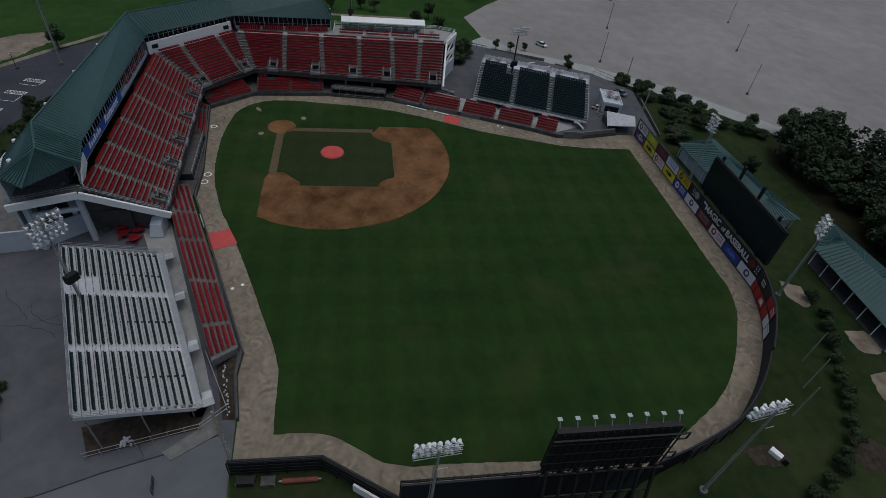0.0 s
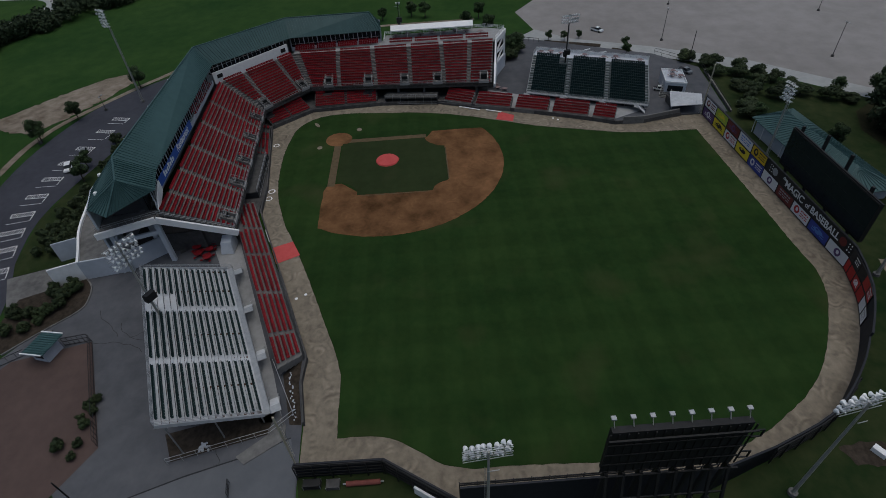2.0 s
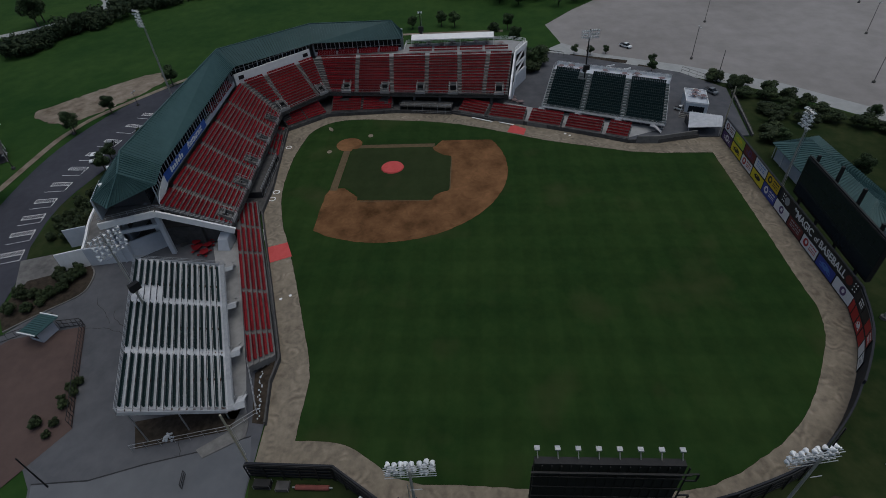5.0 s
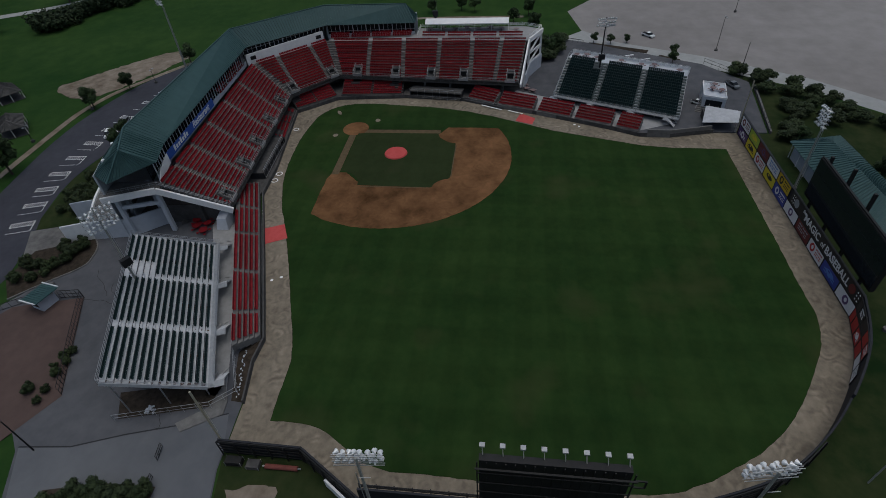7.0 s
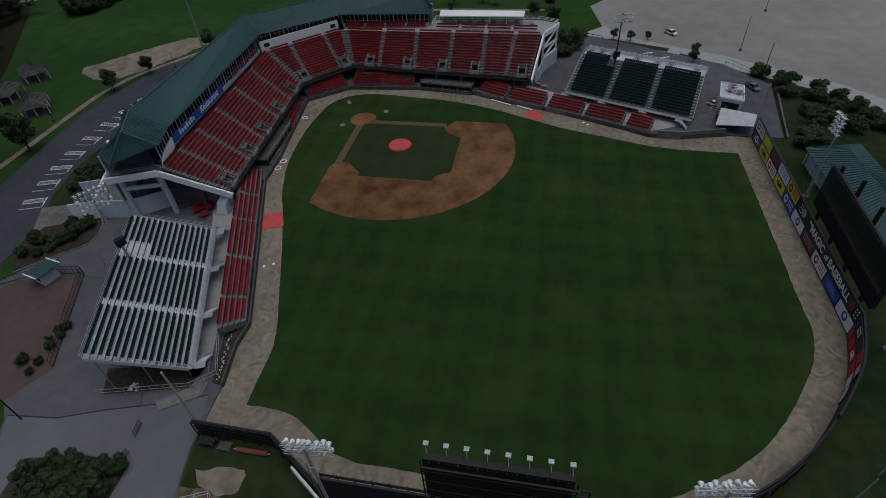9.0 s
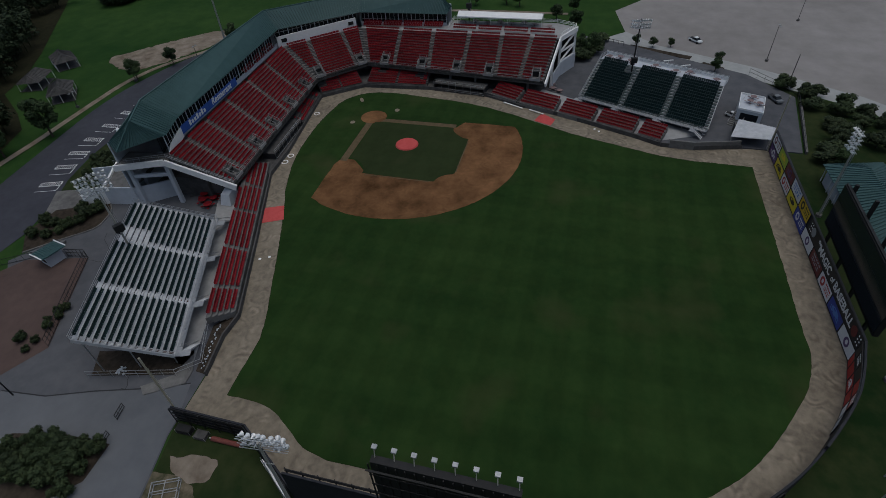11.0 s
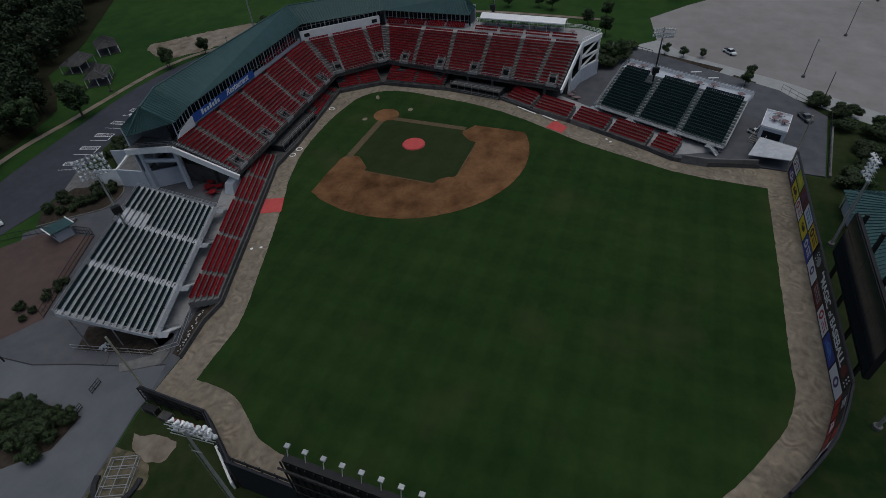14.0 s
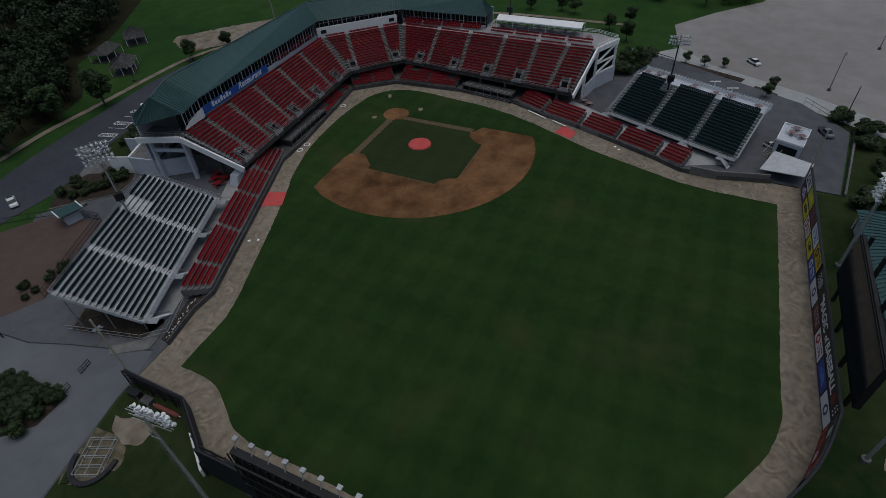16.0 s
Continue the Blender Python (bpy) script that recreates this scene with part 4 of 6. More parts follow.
bars("ridge_cap", [(RIDGE[i], RIDGE[i + 1]) for i in range(4)] + [(RIDGE[0], TIP), (RIDGE[1], (38.5, -35.0, 18.3)), (RIDGE[2], EAVE[2]), (RIDGE[3], EAVE[3]), (RIDGE[4], EAVE[4]), (RIDGE[4], BACK[4]), (RIDGE[0], BACK[0])], 0.35, ROOF_GREEN, grandstand_roof, "", 0.22)
bm = bmesh.new()
bmesh.ops.create_cone(bm, cap_ends=True, segments=10, radius1=0.45, radius2=0.38, depth=0.6)
VENT = finish(bm, "roof_vent", WHITE)
for i, t in ((0, 0.3), (1, 0.02), (1, 0.25), (1, 0.5), (1, 0.75), (2, 0.3), (2, 0.8)):
    p = Vector(BACK[i]).lerp(Vector(BACK[i + 1]), t).lerp(Vector(RIDGE[i]).lerp(Vector(RIDGE[i + 1]), t), 0.3)
    ob = new("roof_vent", VENT)
    ob.location = p + Vector((0, 0, 0.2))
    tagged(ob, "small round white vent on the green roof", "vent", "roof vents")

# building behind the deck: walls, window band, balcony
wall_run("grandstand_wall", [(b[0], b[1]) for b in BACK[::-1]], 17.4, -0.4, STAND, "white rear wall of the grandstand building")
wall_run("press_wall", [(-18.0, -38.8), (-38.0, -19.6)], 16.0, 0.3, WHITE, "plain white front wall of the press box", Z1 - 0.4)
SIDE_A = [(45.4, -34.4), (38, -36.4), (-18.5, -39.4)]
wall_run("press_wall", SIDE_A, Z1 + 0.9, 0.3, STAND, "low white balcony wall behind the top row", Z1 - 0.4)
wall_run("press_wall", [(46.4, -33.6), (44.0, -34.3), (37.6, -36.1)], [Z1 + 0.5, Z1 + 1.7, Z1 + 2.1], 0.25, WHITE, "white wall beside the banner at the end of the balcony", Z1 - 0.4)
SIDE_C = [(-40.7, -18.9), (-42.6, 11)]
wall_run("press_wall", SIDE_C, Z1 + 0.9, 0.3, STAND, "low white balcony wall behind the top row", Z1 - 0.4)
for line, z0, inset in ((SIDE_A, Z1 + 0.9, 1.6), ([(-18.6, -39.6), (-39.6, -19.6)], 16.0, 0.9), (SIDE_C, Z1 + 0.9, 1.6)):
    glass_line = offset_line(line, inset)
    band = tagged(empty("window_band", (*line[0], z0)), "dark glazed window band of the suites under the roof", "window", kind="structure")
    m0 = Matrix.Translation((-line[0][0], -line[0][1], -z0))
    bm = bmesh.new()
    for a, b in zip(glass_line, glass_line[1:]):
        d = (Vector(b) - Vector(a)).normalized()
        o = Vector((-d.y, d.x)) * 0.2
        hexa(bm, [m0 @ Vector((*a, z0 - 1)), m0 @ Vector((*b, z0 - 1)), m0 @ Vector((b[0] + o.x, b[1] + o.y, z0 - 1)), m0 @ Vector((a[0] + o.x, a[1] + o.y, z0 - 1))],
             [m0 @ Vector((*a, 17.4)), m0 @ Vector((*b, 17.4)), m0 @ Vector((b[0] + o.x, b[1] + o.y, 17.4)), m0 @ Vector((a[0] + o.x, a[1] + o.y, 17.4))])
    bmesh.ops.recalc_face_normals(bm, faces=bm.faces[:])
    part("pane", bm, GLASS, band)
    for a, b in zip(line, line[1:]):
        n = max(2, round((Vector(b) - Vector(a)).length / 1.5))
        for k in range(n + 1):
            p = Vector(a).lerp(Vector(b), k / n)
            ob = new("mullion", post_mesh((17.0 if line is SIDE_C else 17.7) - z0, 0.13 if k % 3 else 0.28, STAND))
            ob.parent, ob.location = band, m0 @ Vector((p.x, p.y, z0))
    bars("rail", [(m0 @ Vector((*a, z0 + 1.0)), m0 @ Vector((*b, z0 + 1.0))) for a, b in zip(line, line[1:])], 0.08, STEEL, band)
for t in (0.08, 0.93):
    p = Vector((-18.0, -38.8)).lerp(Vector((-38.0, -19.6)), t)
    bm = bmesh.new()
    box(bm, -0.9, -0.35, 0, 0.9, 0.0, 1.1)
    ob = part("loudspeaker", bm, DARK_STEEL)
    ob.matrix_world = pose(p.x + 0.1, p.y + 0.1, 14.0, 0, 0, math.degrees(math.atan2(19.2, -19.6)) + 180)
    tagged(ob, "black loudspeaker fixed to the white press box wall", "loudspeaker")
sections([(-38.6, -17.8), (-40.2, 10.5), (-40.4, -17.8), (-41.9, 10.5)], 3, Z1 + 0.1, Z1 + 0.9, spans(4, 0.1), RED, "short red seat rows on the suite balcony", "balcony seats", 0.8)
sections([(4, -37.9), (-17, -39.0), (4, -40), (-17, -41)], 3, Z1 + 0.5, Z1 + 1.2, spans(3, 0.1), RED, "short red seat rows on the suite balcony", "balcony seats", 0.8)

banner = tagged(empty("banner"), "long blue banner with white lettering on the balcony wall", "banner")
ang = math.degrees(math.atan2(-1.45, -28)) + 180
banner.matrix_world = pose(9.5, -37.75, Z1 + 0.15, 0, 0, ang + 180)
bm = bmesh.new()
box(bm, -28, -0.08, 0, 0, 0.08, 2.1)
part("panel", bm, BLUE, banner)
words("Restaurant", -13.6, 0.45, 2.4, WHITE, banner, -0.1).data.shear = 0.25
bm = bmesh.new()
for k in range(7):
    box(bm, -24.6 + k * 1.15, -0.12, 0.5, -24.6 + k * 1.15 + 0.8, -0.085, 1.9 if k in (0, 3, 5) else 1.45)
part("lettering", bm, WHITE, banner)

# ---- first base end of the grandstand ----
def raking_beam(pts, label, w=0.5, h=1.5):
    thing = tagged(empty("raking_beam", pts[0]), label, "beam", kind="structure")
    m0 = -Vector(pts[0])
    bars("beam", [(Vector(a) + m0, Vector(b) + m0) for a, b in zip(pts, pts[1:])], w, WHITE, thing, "", h)
    return thing


raking_beam([(45.4, -19.6, 4.6), (48.7, -34.2, 12.2), (52.3, -45.5, 11.6)], "white sloping concrete beam closing the end of the deck")
railing([(45.2, -20.2, 5.6), (48.2, -33.6, 13.2), (51.9, -45.2, 12.6)], 1.0, STEEL, "grey mesh railing along the deck end stair", 1.5)
ground_patch("deck_landing", [(47.6, -33.6), (48.6, -33.8), (52.2, -45.2), (46, -46), (45, -35)], 12.3, CONCRETE, "grey concrete landing at the top of the deck", "landing", 0.5)
ground_patch("terrace", [(49.7, -45.8), (52, -53.1), (43.1, -57), (33.4, -59.7), (26, -61), (28, -50), (44, -46)], 4.4, CONCRETE, "flat grey terrace beside the grandstand", "terrace", 0.4)
wall_run("annex_wall", [(44.8, -37.4), (50.4, -44.2), (52.0, -53.1)], [4.6, 4.8, 4.8], -0.4, STAND, "grey white rendered wall of the entrance building")
wall_run("annex_wall", [(51.9, -53.1), (54.0, -58.6)], 4.9, -0.3, WHITE, "white capped low wall beside the entrance")
wall_run("annex_wall", smooth_line([(52.0, -53.2), (47.5, -55), (43.1, -57), (38.5, -58.6), (33.4, -59.8), (25, -61.6)], 3), 5.0, -0.5, WHITE, "curved white parapet wall of the terrace")
wall_run("annex_wall", [(43.1, -57.4), (44.9, -62.2)], 4.9, 0.3, STAND, "white capped low wall beside the hedge")
annex_frame = tagged(empty("entrance_frame", (48, -40, 0)), "white open concrete frame of columns and beams", "frame", kind="structure")
for x, y, h in ((47.6, -35.0, 12), (50.3, -43.6, 11.2), (44.5, -38.5, 12), (45.4, -45.6, 11.5)):
    bm = bmesh.new()
    beam(bm, (x - 48, y + 40, -0.3), (x - 48, y + 40, h), 1.0, 0.8)
    part("column", bm, STAND, annex_frame)
bars("beam", [((-0.4, 5, 8.3), (2.3, -3.6, 8.3)), ((-3.5, 1.5, 8.3), (-2.6, -5.6, 8.3)), ((-3.5, 1.5, 8.3), (-0.4, 5, 8.3)), ((-2.6, -5.6, 8.3), (2.3, -3.6, 8.3))], 0.6, STAND, annex_frame, "", 0.9)
wall_run("annex_wall", [(44.2, -37.4), (43.4, -22.5)], 5.0, -0.4, CONCRETE_DARK, "dark concrete wall below the deck end")
bm = bmesh.new()
hexa(bm, [(42.6, -24.5, 0), (47.2, -24.5, 0), (47.2, -21.6, 0), (42.6, -21.6, 0)], [(43.2, -24.2, 3.2), (46.2, -24.2, 2.6), (46.2, -21.9, 2.6), (43.2, -21.9, 3.2)])
tagged(part("ramp_block", bm, STAND), "white concrete block under the deck end", "block", kind="structure")


# ---- third base end of the grandstand ----
raking_beam([(-20.4, 46.9, 4.6), (-36.8, 49.3, 12.4), (-46.2, 53.8, 12.4)], "white sloping concrete beam closing the end of the deck")
ground_patch("upper_walk", [(-36.4, 48.6), (-37.3, -18.0), (-42.2, -18.0), (-43.2, 11.5), (-48.3, 12), (-49.3, 47), (-46.4, 53.6)], Z1 - 0.1, CONCRETE_PALE, "pale concrete walkway behind the top row", "walkway", 0.5)
railing([(-41.6, 12, Z1), (-48.6, 12.2, Z1), (-49.2, 47, Z1), (-46.4, 53.4, Z1), (-37.2, 49.2, Z1)], 1.15, WHITE, "white railing round the upper walkway", 2.0, 0.08, (1.0, 0.66, 0.33))
end_frame = tagged(empty("end_frame", (-42, 51, 0)), "white column frame with diagonal braces under the deck end", "frame", kind="structure")
for x, y in ((-37.2, 49.4), (-45.6, 53.4), (-28.8, 48.0)):
    bm = bmesh.new()
    beam(bm, (x + 42, y - 51, -0.3), (x + 42, y - 51, 12.2 if x < -30 else 8.4), 0.7)
    part("column", bm, WHITE, end_frame)
bars("brace", [((4.8, -1.6, 8.0), (-3.6, 2.4, 8.0)), ((4.8, -1.6, 8.0), (-3.6, 2.4, 11.9)), ((4.8, -1.6, 4.6), (-3.6, 2.4, 8.0)), ((4.8, -1.6, 4.6), (-3.6, 2.4, 4.6))], 0.45, WHITE, end_frame, "", 0.5)
wall_run("end_wall", [(-28.5, 48.2), (-37.4, 49.6), (-46, 53.8)], 4.6, -0.3, STAND, "white rendered wall under the deck end")
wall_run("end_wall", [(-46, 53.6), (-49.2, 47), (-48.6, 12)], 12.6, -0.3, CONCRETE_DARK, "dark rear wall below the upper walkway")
sections([(-39.5, 13.5), (-38.6, 47.5), (-40.9, 13.5), (-40.0, 47.6)], 2, Z1 + 0.1, Z1 + 0.7, spans(4, 0.1), RED, "short red seat rows along the upper walkway", "walkway seats", 0.8)

tent = tagged(empty("party_tent", (-46.0, 14.5, Z1)), "long white canopy tent on posts over picnic tables", "tent")
bm = bmesh.new()
for k in range(5):
    y0, y1 = k * 5.6, (k + 1) * 5.6
    bm.faces.new([bm.verts.new(p) for p in ((2.6, y0, 3.0), (2.6, y1, 3.0), (0, y1, 3.9), (0, y0, 3.9))])
    bm.faces.new([bm.verts.new(p) for p in ((0, y0, 3.9), (0, y1, 3.9), (-2.6, y1, 3.0), (-2.6, y0, 3.0))])
    box(bm, 2.58, y0, 2.65, 2.66, y1, 3.0)
    box(bm, -2.66, y0, 2.65, -2.58, y1, 3.0)
part("canopy", bm, WHITE, tent)
for k in range(6):
    for x in (-2.5, 2.5):
        ob = new("post", post_mesh(2.9, 0.1, WHITE))
        ob.parent, ob.location = tent, (x, k * 5.58, 0)


def round_table(m, top, label, group="picnic tables"):
    """A round picnic table with four fixed stools."""
    thing = tagged(empty("picnic_table"), label, "table", group)
    bm = bmesh.new()
    bmesh.ops.create_cone(bm, cap_ends=True, segments=20, radius1=0.75, radius2=0.75, depth=0.07, matrix=Matrix.Translation((0, 0, 0.75)))
    part("tabletop", bm, top, thing)
    bm = bmesh.new()
    beam(bm, (0, 0, 0), (0, 0, 0.72), 0.16, 0.16, 8)
    part("leg", bm, DARK_STEEL, thing)
    for k in range(4):
        bm = bmesh.new()
        t = k * math.pi / 2
        bmesh.ops.create_cone(bm, cap_ends=True, segments=10, radius1=0.24, radius2=0.24, depth=0.06, matrix=Matrix.Translation((1.05 * math.cos(t), 1.05 * math.sin(t), 0.46)))
        beam(bm, (1.05 * math.cos(t), 1.05 * math.sin(t), 0.44), (0.1 * math.cos(t), 0.1 * math.sin(t), 0.1), 0.07)
        part("stool", bm, top, thing)
    thing.matrix_world = m
    return thing


first = round_table(pose(45.6, -27.4, -0.1), RED, "round red picnic table with fixed stools on paving")
for x, y in ((46.9, -29.6), (44.6, -30.6), (48.4, -27.2), (43.2, -27.0)):
    copy_thing(first, pose(x, y, -0.1, 0, 0, random.uniform(0, 80)) @ Matrix.Scale(1.35, 4))
first.matrix_world = pose(45.6, -27.4, -0.1) @ Matrix.Scale(1.2, 4)
MESH_TOP = surface("red_and_grey_table_top", (0.1, 0.05, 0.05), (0.26, 0.2, 0.2), 0.4, 0.6)
second = round_table(pose(-30.2, 48.6, -0.1), MESH_TOP, "round faded red picnic table with fixed stools")
TABLES = [(-27.4, 48.9, -0.1), (-26.0, 51, -0.1), (-45.4, 16, Z1), (-46.5, 20, Z1), (-45.2, 24.5, Z1), (-46.4, 28.5, Z1), (-45.3, 32.5, Z1), (-46.4, 36.5, Z1), (-45.3, 40, Z1), (-44, 45, Z1)]
u3 = (Vector(BL_3[1]) - Vector(BL_3[0])).normalized()
n3 = Vector((-u3.y, u3.x))
for s, o in ((0.06, 1.5), (0.14, 2.6), (0.24, 1.6), (0.45, 2.0), (0.62, 1.5), (0.72, 2.6), (0.93, 1.6)):
    p = Vector(BL_3[2]).lerp(Vector(BL_3[3]), s) + n3 * o
    TABLES.append((p.x, p.y, 6.95))
TABLES += [(-21.4, 104.6, 4.02), (-18.8, 103.4, 4.02), (-17.6, 105.6, 4.02)]
for p in TABLES:
    copy_thing(second, pose(*p, 0, 0, random.uniform(0, 90)) @ Matrix.Scale(1.15, 4))

# ---- open bleachers: walks, stairs, rails, legs ----
def bleacher_frame(q, z0, z1, n, walk_w, stairs, back_walk, label):
    a, b, c, d = (Vector(p) for p in q)
    u = (b - a).normalized()
    v = Vector((-u.y, u.x))
    v = v if v.dot(c - a) > 0 else -v
    f0, f1 = a - v * walk_w, b - v * walk_w
    pts = [tuple(a), tuple(b), tuple(f1), tuple(f0)]
    ground_patch("bleacher_walk", pts, z0 - 0.03, STEEL, "narrow aluminium walkway along the front of the bleachers", "walkway", 0.2)
    if back_walk:
        pts = [tuple(c), tuple(d), tuple(d + v * back_walk), tuple(c + v * back_walk)]
        ground_patch("bleacher_walk", pts, z1 + 0.02, STAND, "white concrete terrace behind the top row", "terrace", 0.5)
        bk = [tuple(c + v * back_walk), tuple(d + v * back_walk)]
        wall_run("parapet", bk, z1 + 1.1, 0.15, WHITE, "white panel parapet along the rear terrace", z1 - 0.5)
    top = [(*(a - v * walk_w), z0), (*(b - v * walk_w), z0)]
    gaps = sorted(stairs)
    edges = [0.0] + [g for s in gaps for g in (s - 0.02, s + 0.02)] + [1.0]
    for s, e in zip(edges[::2], edges[1::2]):
        if e - s > 0.03:
            railing([(*f0.lerp(f1, s), z0), (*f0.lerp(f1, e), z0)], 1.1, STEEL, "grey tube railing along the bleacher walkway", 1.8, 0.06, (1.0, 0.7, 0.4))
    for s, (p0, p1) in enumerate(((a, c), (b, d))):
        railing([(*(p0 - v * walk_w), z0), (*p0, z0 + 0.2), (*p1, z1 + 0.2)] + ([(*(p1 + v * back_walk), z1)] if back_walk else []), 1.1, STEEL, "grey chain-link railing on the side of the bleachers", 1.8, 0.06, (1.0, 0.66, 0.33))
    e = v * back_walk
    railing([(*(c + e), z1 + (0.0 if not back_walk else 0.2)), (*(d + e), z1 + (0.0 if not back_walk else 0.2))], 1.2, STEEL, "grey chain-link railing behind the top row of the bleachers", 2.0, 0.06, (1.0, 0.66, 0.33))
    for s in gaps:
        p = f0.lerp(f1, s)
        ang = math.degrees(math.atan2(u.y, u.x)) - 90
        p = p - v * 0.85
        landing = p - u * 0.8
        stair = tagged(empty("bleacher_stair", (*p, 0), ang), "short aluminium stair up to the bleachers", "stair", "bleacher stairs")
        sgn = 1
        bm = bmesh.new()
        box(bm, -0.85, -1.4, z0 - 0.12, 0.85, 0.0, z0 - 0.04)
        part("landing", bm, STEEL, stair)
        bm = bmesh.new()
        k = max(4, int(z0 / 0.25))
        for i in range(k):
            z = z0 - 0.1 - (i + 1) * z0 / (k + 1)
            box(bm, -0.8 - 0.0, sgn * (0.02 + i * 0.3) if sgn > 0 else -(0.3 + i * 0.3), z, 0.8, sgn * (0.3 + i * 0.3) if sgn > 0 else -(0.02 + i * 0.3), z + 0.07)
        part("tread", bm, ALU, stair)
        bars("handrail", [((x, 0, z0 + 1), (x, sgn * k * 0.3, 1.0)) for x in (-0.85, 0.85)] + [((x, 0, z0), (x, sgn * k * 0.3, 0.1)) for x in (-0.85, 0.85)], 0.09, STEEL, stair)
    legs = tagged(empty("steel_trestle", (*a, 0)), "steel columns and rakers under the bleachers", "trestle")
    m0 = Matrix.Translation((-a.x, -a.y, 0))
    rak = []
    for k in range(7):
        s = 0.02 + k * 0.16
        p0, p1 = a.lerp(b, s), c.lerp(d, s)
        rak.append((m0 @ Vector((*p0, z0 - 0.45)), m0 @ Vector((*p1, z1 - 0.45))))
        for t in (0.05, 0.5, 0.95):
            pp = p0.lerp(p1, t)
            ob = new("post", post_mesh(z0 + (z1 - z0) * t - 0.3, 0.25, STEEL))
            ob.parent, ob.location = legs, m0 @ Vector((*pp, -0.1))
    for run in rak:
        bars("raker", [run], 0.3, RUST, legs, "brown steel raker", 0.5)
    for p0, p1 in ((a, c), (b, d)):
        side = (p0 - (b if p0 is a else a)).normalized() * 0.06
        bm = bmesh.new()
        run = [(*(p0 + side), z0), (*(p1 + side), z1)]
        beam(bm, m0 @ Vector(run[0]), m0 @ Vector(run[1]), 0.12, 0.75)
        part("end_fascia", bm, ALU, legs, "pale aluminium plate closing the deck end")


bleacher_frame(BL_1, 2.8, 9.8, 15, 1.0, [0.03, 0.33, 0.66, 0.97], 0.0, "")
bleacher_frame(BL_3, 1.8, 6.9, 15, 1.3, [0.02, 0.33, 0.655, 0.93], 4.2, "")
for q, z0, z1 in ((BL_1, 2.8, 9.8), (BL_3, 1.8, 6.9)):
    aisle_steps(q, 15, z0, z1, [0.333, 0.667] if q is BL_1 else [0.015, 0.335, 0.665, 0.985], 1.0, STEEL if q is BL_3 else ALU, "aluminium aisle stair between bleacher blocks")

# ---- third base concourse, drinks kiosk and canopy ----
ground_patch("concourse", [(-20.5, 29.4), (-15.1, 42.6), (-11.3, 52.5), (-7.4, 62), (-2.6, 73.2), (0.8, 80), (1.2, 88), (-0.2, 94), (-1.4, 100), (-1.2, 114.5), (-33, 119), (-47, 108), (-60, 84), (-68, 70), (-74, 55), (-50, 50), (-40, 40), (-30, 30)], 0.02, PAVING, "grey asphalt concourse behind the third base stands", "pavement", 0.4)
wall_run("field_wall", [(1.7, 82), (1.9, 88), (0.5, 94), (-0.8, 99.5)], 2.2, 0.4, CONCRETE, "grey concrete wall with padding beside the bullpen")
kiosk = tagged(empty("drinks_kiosk", (-18.5, 104, 0)), "white block kiosk with a roof terrace and dark counter", "kiosk")
C4 = [Vector(p) - Vector((-18.5, 104)) for p in ((-24.4, 102.0), (-22.3, 107.9), (-12.7, 105.8), (-14.9, 100.0))]
bm = bmesh.new()
hexa(bm, [(*p, -0.2) for p in C4[::-1]], [(*p, 4.0) for p in C4[::-1]])
part("wall", bm, STAND, kiosk)
bm = bmesh.new()
for a, b in zip(C4, C4[1:] + C4[:1]):
    beam(bm, (*a, 4.25), (*b, 4.25), 0.15, 0.5)
part("parapet", bm, WHITE, kiosk)
bm = bmesh.new()
a, b = C4[3] * 1.0, C4[2] * 1.0
out = Vector((0.94, -0.35)) * 0.05
p0, p1 = a.lerp(b, 0.14) + out, a.lerp(b, 0.86) + out
hexa(bm, [(*p0, 1.2), (*(p0 + out), 1.2), (*(p1 + out), 1.2), (*p1, 1.2)], [(*p0, 3.2), (*(p0 + out), 3.2), (*(p1 + out), 3.2), (*p1, 3.2)])
part("counter_opening", bm, GLASS, kiosk)
canopy = tagged(empty("metal_canopy", (-5, 103, 0)), "pale corrugated metal canopy on posts beside the fence", "canopy")
Q = [Vector(p) - Vector((-5, 103)) for p in ((-10.5, 99.8), (-7.2, 108.3), (-1.4, 106.2), (-1.5, 96.8))]
roof_plane((*Q[3], 2.9), (*Q[2], 2.9), (*Q[1], 3.3), (*Q[0], 3.3), 0.8, canopy, ALU)
for p in Q:
    ob = new("post", post_mesh(3.0, 0.16, STEEL))
    ob.parent, ob.location = canopy, (*(p * 0.94), -0.1)
bm = bmesh.new()
box(bm, -5.5, -4, -0.2, -1.5, 2.5, 2.3)
part("counter", bm, CONCRETE_DARK, canopy, "dark shaded counter block")
ramp = tagged(empty("stair_ramp", (-14, 98.6, 0), 62), "long grey stair between bleachers and kiosk", "stair")
for k in range(16):
    bm = bmesh.new()
    box(bm, -0.2, 0, 0, 3.0, 0.62, 0.1)
    ob = part("tread", bm, CONCRETE, ramp)
    ob.location = (0, k * 0.68 - 1, 0.1 + k * 0.235)
bars("handrail", [((-0.2, -1, 1.1), (-0.2, 9.9, 4.8)), ((3.0, -1, 1.1), (3.0, 9.9, 4.8))], 0.1, STEEL, ramp)
wall_run("yard_wall", [(-1.0, 115), (-30, 119.5)], 0.6, -0.5, CONCRETE, "low concrete kerb wall of the service yard")
railing([(-1.0, 114.7, 0.0), (-16, 117, 0), (-33, 119.4, 0), (-47, 108.5, 0)], 2.0, DARK_STEEL, "dark chain-link fence round the service yard", 3.0, 0.07, (1.0, 0.5))


# ---- vehicles ----
GLASS_CAR = GLASS
